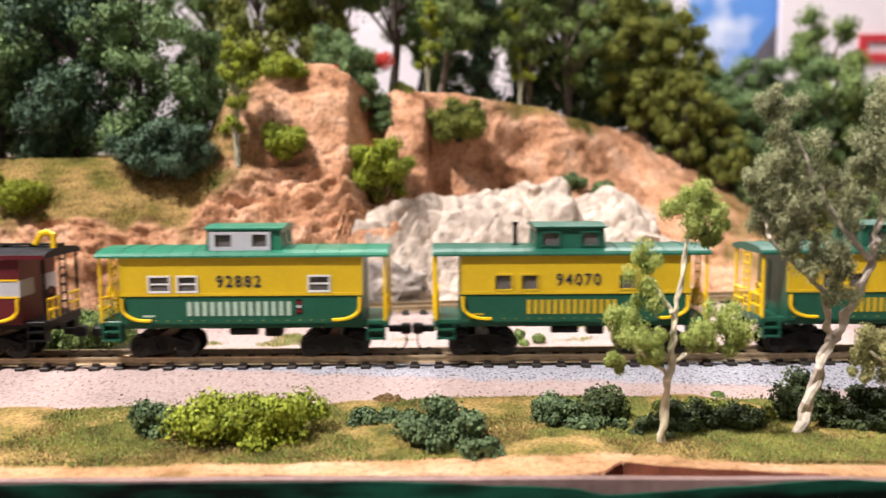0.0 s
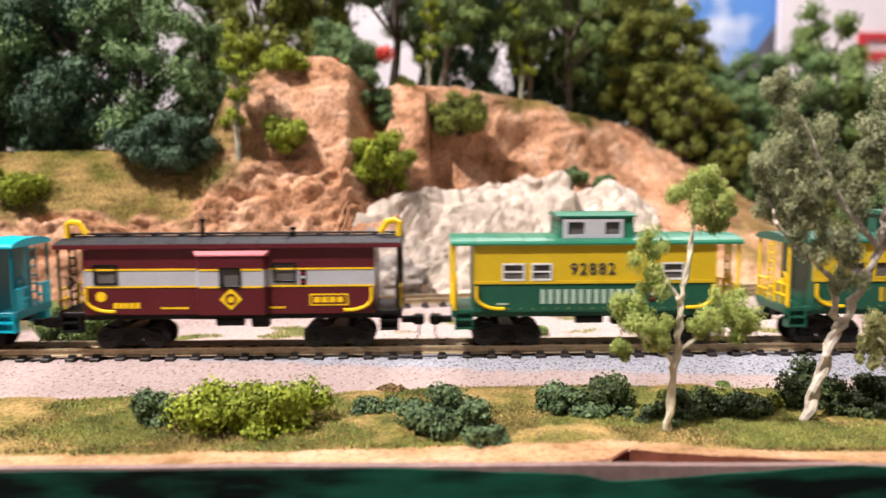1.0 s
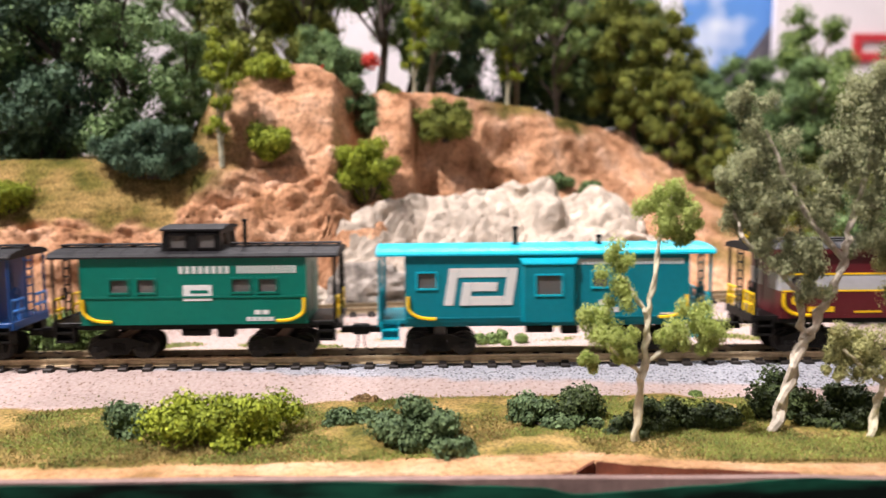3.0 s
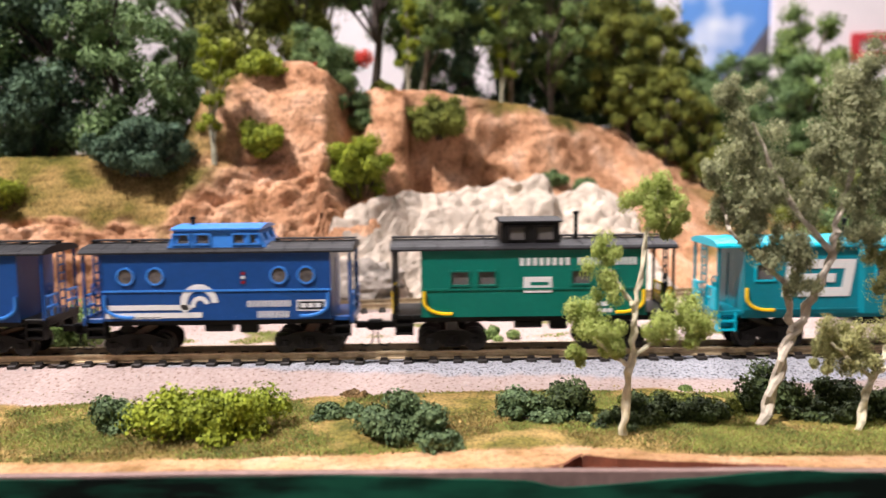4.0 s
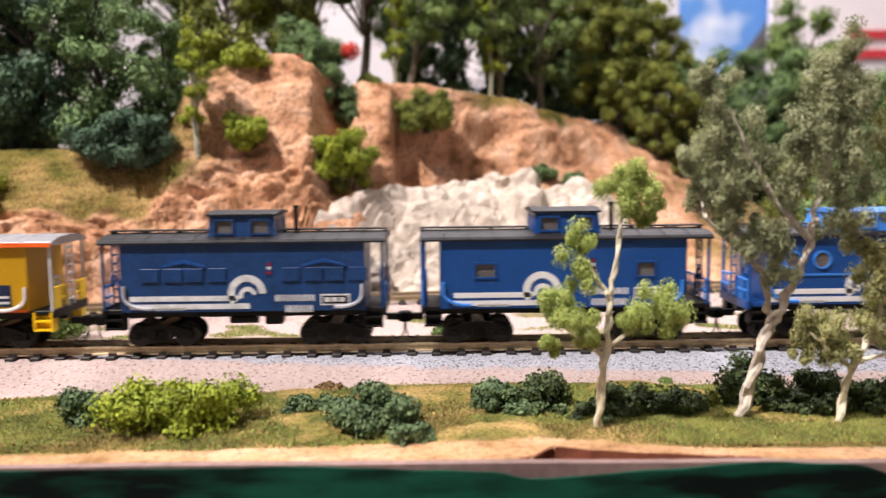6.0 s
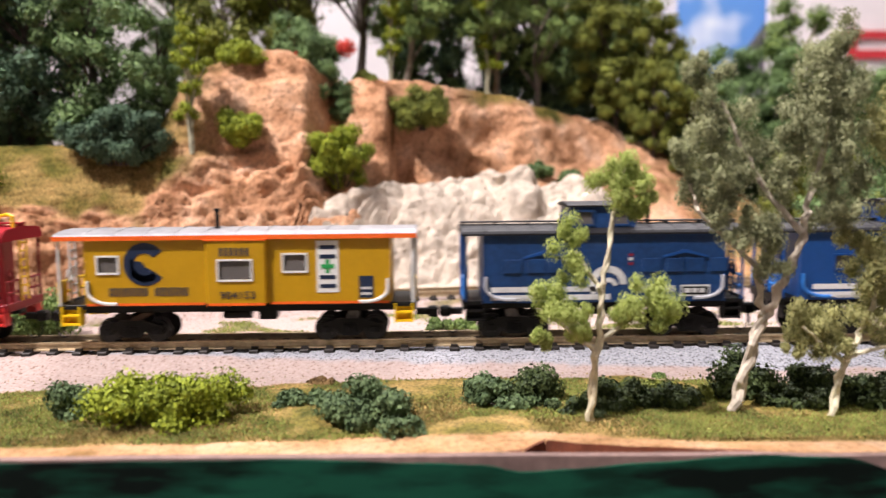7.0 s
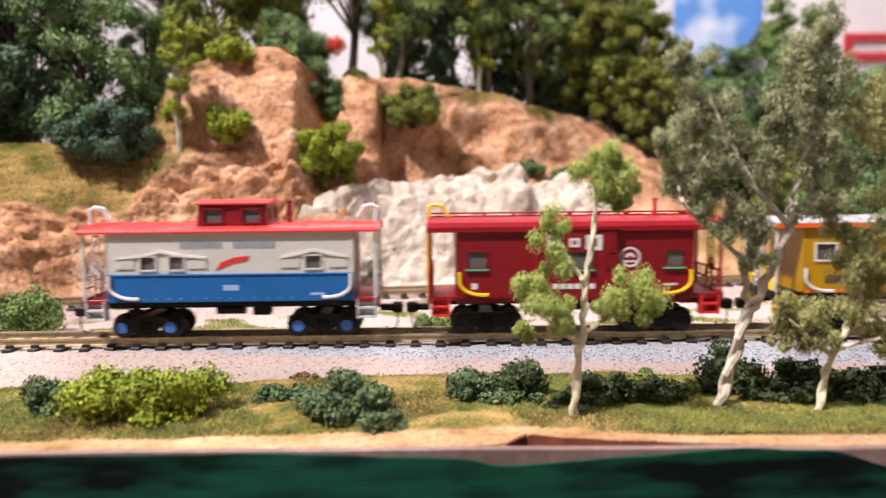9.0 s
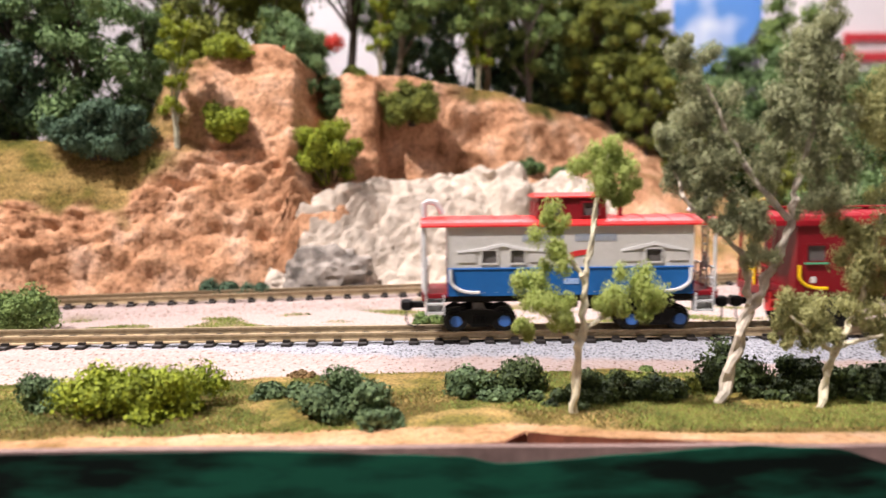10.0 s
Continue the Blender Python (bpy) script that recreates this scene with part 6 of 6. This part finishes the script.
def scatter(name, count, x0, x1, y0, y1, size, material, label, keep, seed, lift=0.0002):
    rng = np.random.default_rng(seed)
    q, f = [], []
    n = 0
    while n < count:
        x, y = rng.uniform(x0, x1), rng.uniform(y0, y1)
        ok = keep(x, y)
        if rng.uniform() > ok:
            continue
        z = hill(x, y) + lift
        if name == "loose_ballast" :
            z += 0.0027 * smooth(0.1855, 0.1955, y) * (1 - smooth(0.2125, 0.222, y))
        a, s, up = rng.uniform(0, 6.3), size * rng.uniform(0.5, 1.4), size * rng.uniform(0.3, 1.0)
        dx, dy = math.cos(a) * s, math.sin(a) * s
        b = len(q)
        q += [(x - dx, y - dy, z - 0.0002), (x + dx, y + dy, z - 0.0002), (x + dy * 0.8, y - dx * 0.8, z - 0.0002), (x + rng.normal() * s * 0.4, y + rng.normal() * s * 0.4, z + up)]
        f += [(b, b + 1, b + 3), (b + 1, b + 2, b + 3), (b + 2, b, b + 3)]
        n += 1
    me = bpy.data.meshes.new(name)
    me.from_pydata(q, [], f)
    me.materials.append(material)
    tagged(new(name, me), label, name.replace("_", " "), kind="stuff")


def turf_keep(x, y):
    v = noise.noise(Vector((x * 70, y * 70, 11)))
    front, back = line(x, TURF_FRONT), line(x, TURF_BACK) + wobble(x, y)
    return max(0.3, min(1, 0.6 + v * 1.3)) * smooth(front - 0.0012, front + 0.002, y) * (1 - 0.97 * smooth(back - 0.0015, back + 0.001, y))


scatter("turf", 60000, -0.13, 0.16, 0.136, 0.185, 0.00026, TURF, "mixed brown and olive ground turf", turf_keep, 1)
scatter("turf", 60000, -0.13, 0.16, 0.139, 0.180, 0.00028, TURFGREEN, "green ground turf in patches", lambda x, y: turf_keep(x, y) * (0.07 + smooth(-0.15, 0.25, noise.noise(Vector((x * 38, y * 80, 2))) + 0.5 * smooth(0.02, 0.05, x) * smooth(0.150, 0.158, y))), 2)
scatter("loose_ballast", 9000, -0.2, 0.22, 0.186, 0.2165, 0.00028, STONE, "loose grey ballast stones", lambda x, y: 0.06 + smooth(-0.001, 0.002, y - line(x, BALLAST) - wobble(x, y)), 3, 0.0)
scatter("turf", 6000, -0.2, 0.2, 0.219, 0.262, 0.00035, TURFGREEN, "green tufts between the tracks", lambda x, y: smooth(0.15, 0.45, noise.noise(Vector((x * 55, y * 90, 9)))), 5)

# ---------------------------------------------------------------- behind the layout
BOARD = mat("white_sign_board", (0.80, 0.74, 0.76), 0.6, vary=0.02, grain=40, coarse=3, bump=0.02)
SIGNRED = mat("red_sign_print", (0.55, 0.04, 0.05), 0.55, vary=0.05)
SKYBLUE = mat("blue_sky_print", (0.16, 0.36, 0.72), 0.6, vary=0.1, grain=14, coarse=5, bump=0.0)
_n = SKYBLUE.node_tree
_t, _r = _n.nodes.new("ShaderNodeTexNoise"), _n.nodes.new("ShaderNodeValToRGB")
_t.inputs["Scale"].default_value = 9.0
_r.color_ramp.elements[0].position, _r.color_ramp.elements[0].color = 0.42, (0.10, 0.26, 0.62, 1)
_r.color_ramp.elements[1].position, _r.color_ramp.elements[1].color = 0.62, (0.66, 0.72, 0.82, 1)
_n.links.new(_n.nodes["Texture Coordinate"].outputs["Object"], _t.inputs["Vector"])
_n.links.new(_t.outputs["Fac"], _r.inputs[0])
_n.links.new(_r.outputs[0], _n.nodes["Principled BSDF"].inputs["Base Color"])
HILLPRINT = mat("dark_hill_print", (0.11, 0.10, 0.12), 0.6, vary=0.4, grain=30, coarse=8, bump=0.0)


def wall_sign():
    s = thing("sign_board", pose(0.70, 1.62, 0.145), "white sign board with a red outlined box", "sign")
    part("board", B(0, 0.62, 0, 0.02, -0.2, 0.45), BOARD, s)
    bm = bmesh.new()
    for q in ((0.158, 0.50, 0.156, 0.172), (0.158, 0.50, 0.116, 0.134), (0.158, 0.176, 0.134, 0.156), (0.48, 0.50, 0.134, 0.156)):
        box(bm, q[0], q[1], -0.004, 0.0, q[2], q[3])
    part("red_outline", bm, SIGNRED, s)
    p = thing("sky_poster", pose(0.525, 1.66, 0.2), "poster of a blue sky over dark hills", "poster")
    part("sheet", B(0, 0.22, 0, 0.004, -0.1, 0.5), SKYBLUE, p)
    part("hill_print", extrude_y(bmesh.new(), [(0.0, -0.1), (0.22, -0.1), (0.22, 0.15), (0.18, 0.14), (0.14, 0.085), (0.08, 0.03), (0.0, 0.0)], -0.002, 0.0), HILLPRINT, p)


wall_sign()

# ---------------------------------------------------------------- the train under way
RUN = [(0.0, 0.0), (0.5, 0.0440), (1.0, 0.0878), (1.5, 0.1345), (2.0, 0.1785), (2.5, 0.2220), (2.7, 0.2405), (3.8, 0.3392), (4.0, 0.3560), (4.5, 0.4000), (5.0, 0.4430), (5.5, 0.4853), (6.8, 0.5987), (7.0, 0.6180), (7.5, 0.6617), (8.0, 0.7065), (8.5, 0.7525), (9.0, 0.7975), (9.5, 0.8425), (10.0, 0.8805)]


def motions():
    """The train runs to the right; its wheels turn with the way gone."""
    for car, x in CARS:
        walk(car, [(t, pose(x + s, TRACK_Y, HEAD)) for t, s in RUN])
    times = [k / FPS for k in range(10 * FPS + 1)]
    gone = [float(np.interp(t, [r[0] for r in RUN], [r[1] for r in RUN])) for t in times]
    for car, _ in CARS:
        for ob in [o for o in car.children if o.name.startswith("wheelset")]:
            x, y, z = ob.location
            walk(ob, [(t, pose(x, y, z, 0, math.degrees(g / 0.0028) % 360, 0)) for t, g in zip(times, gone)])


motions()
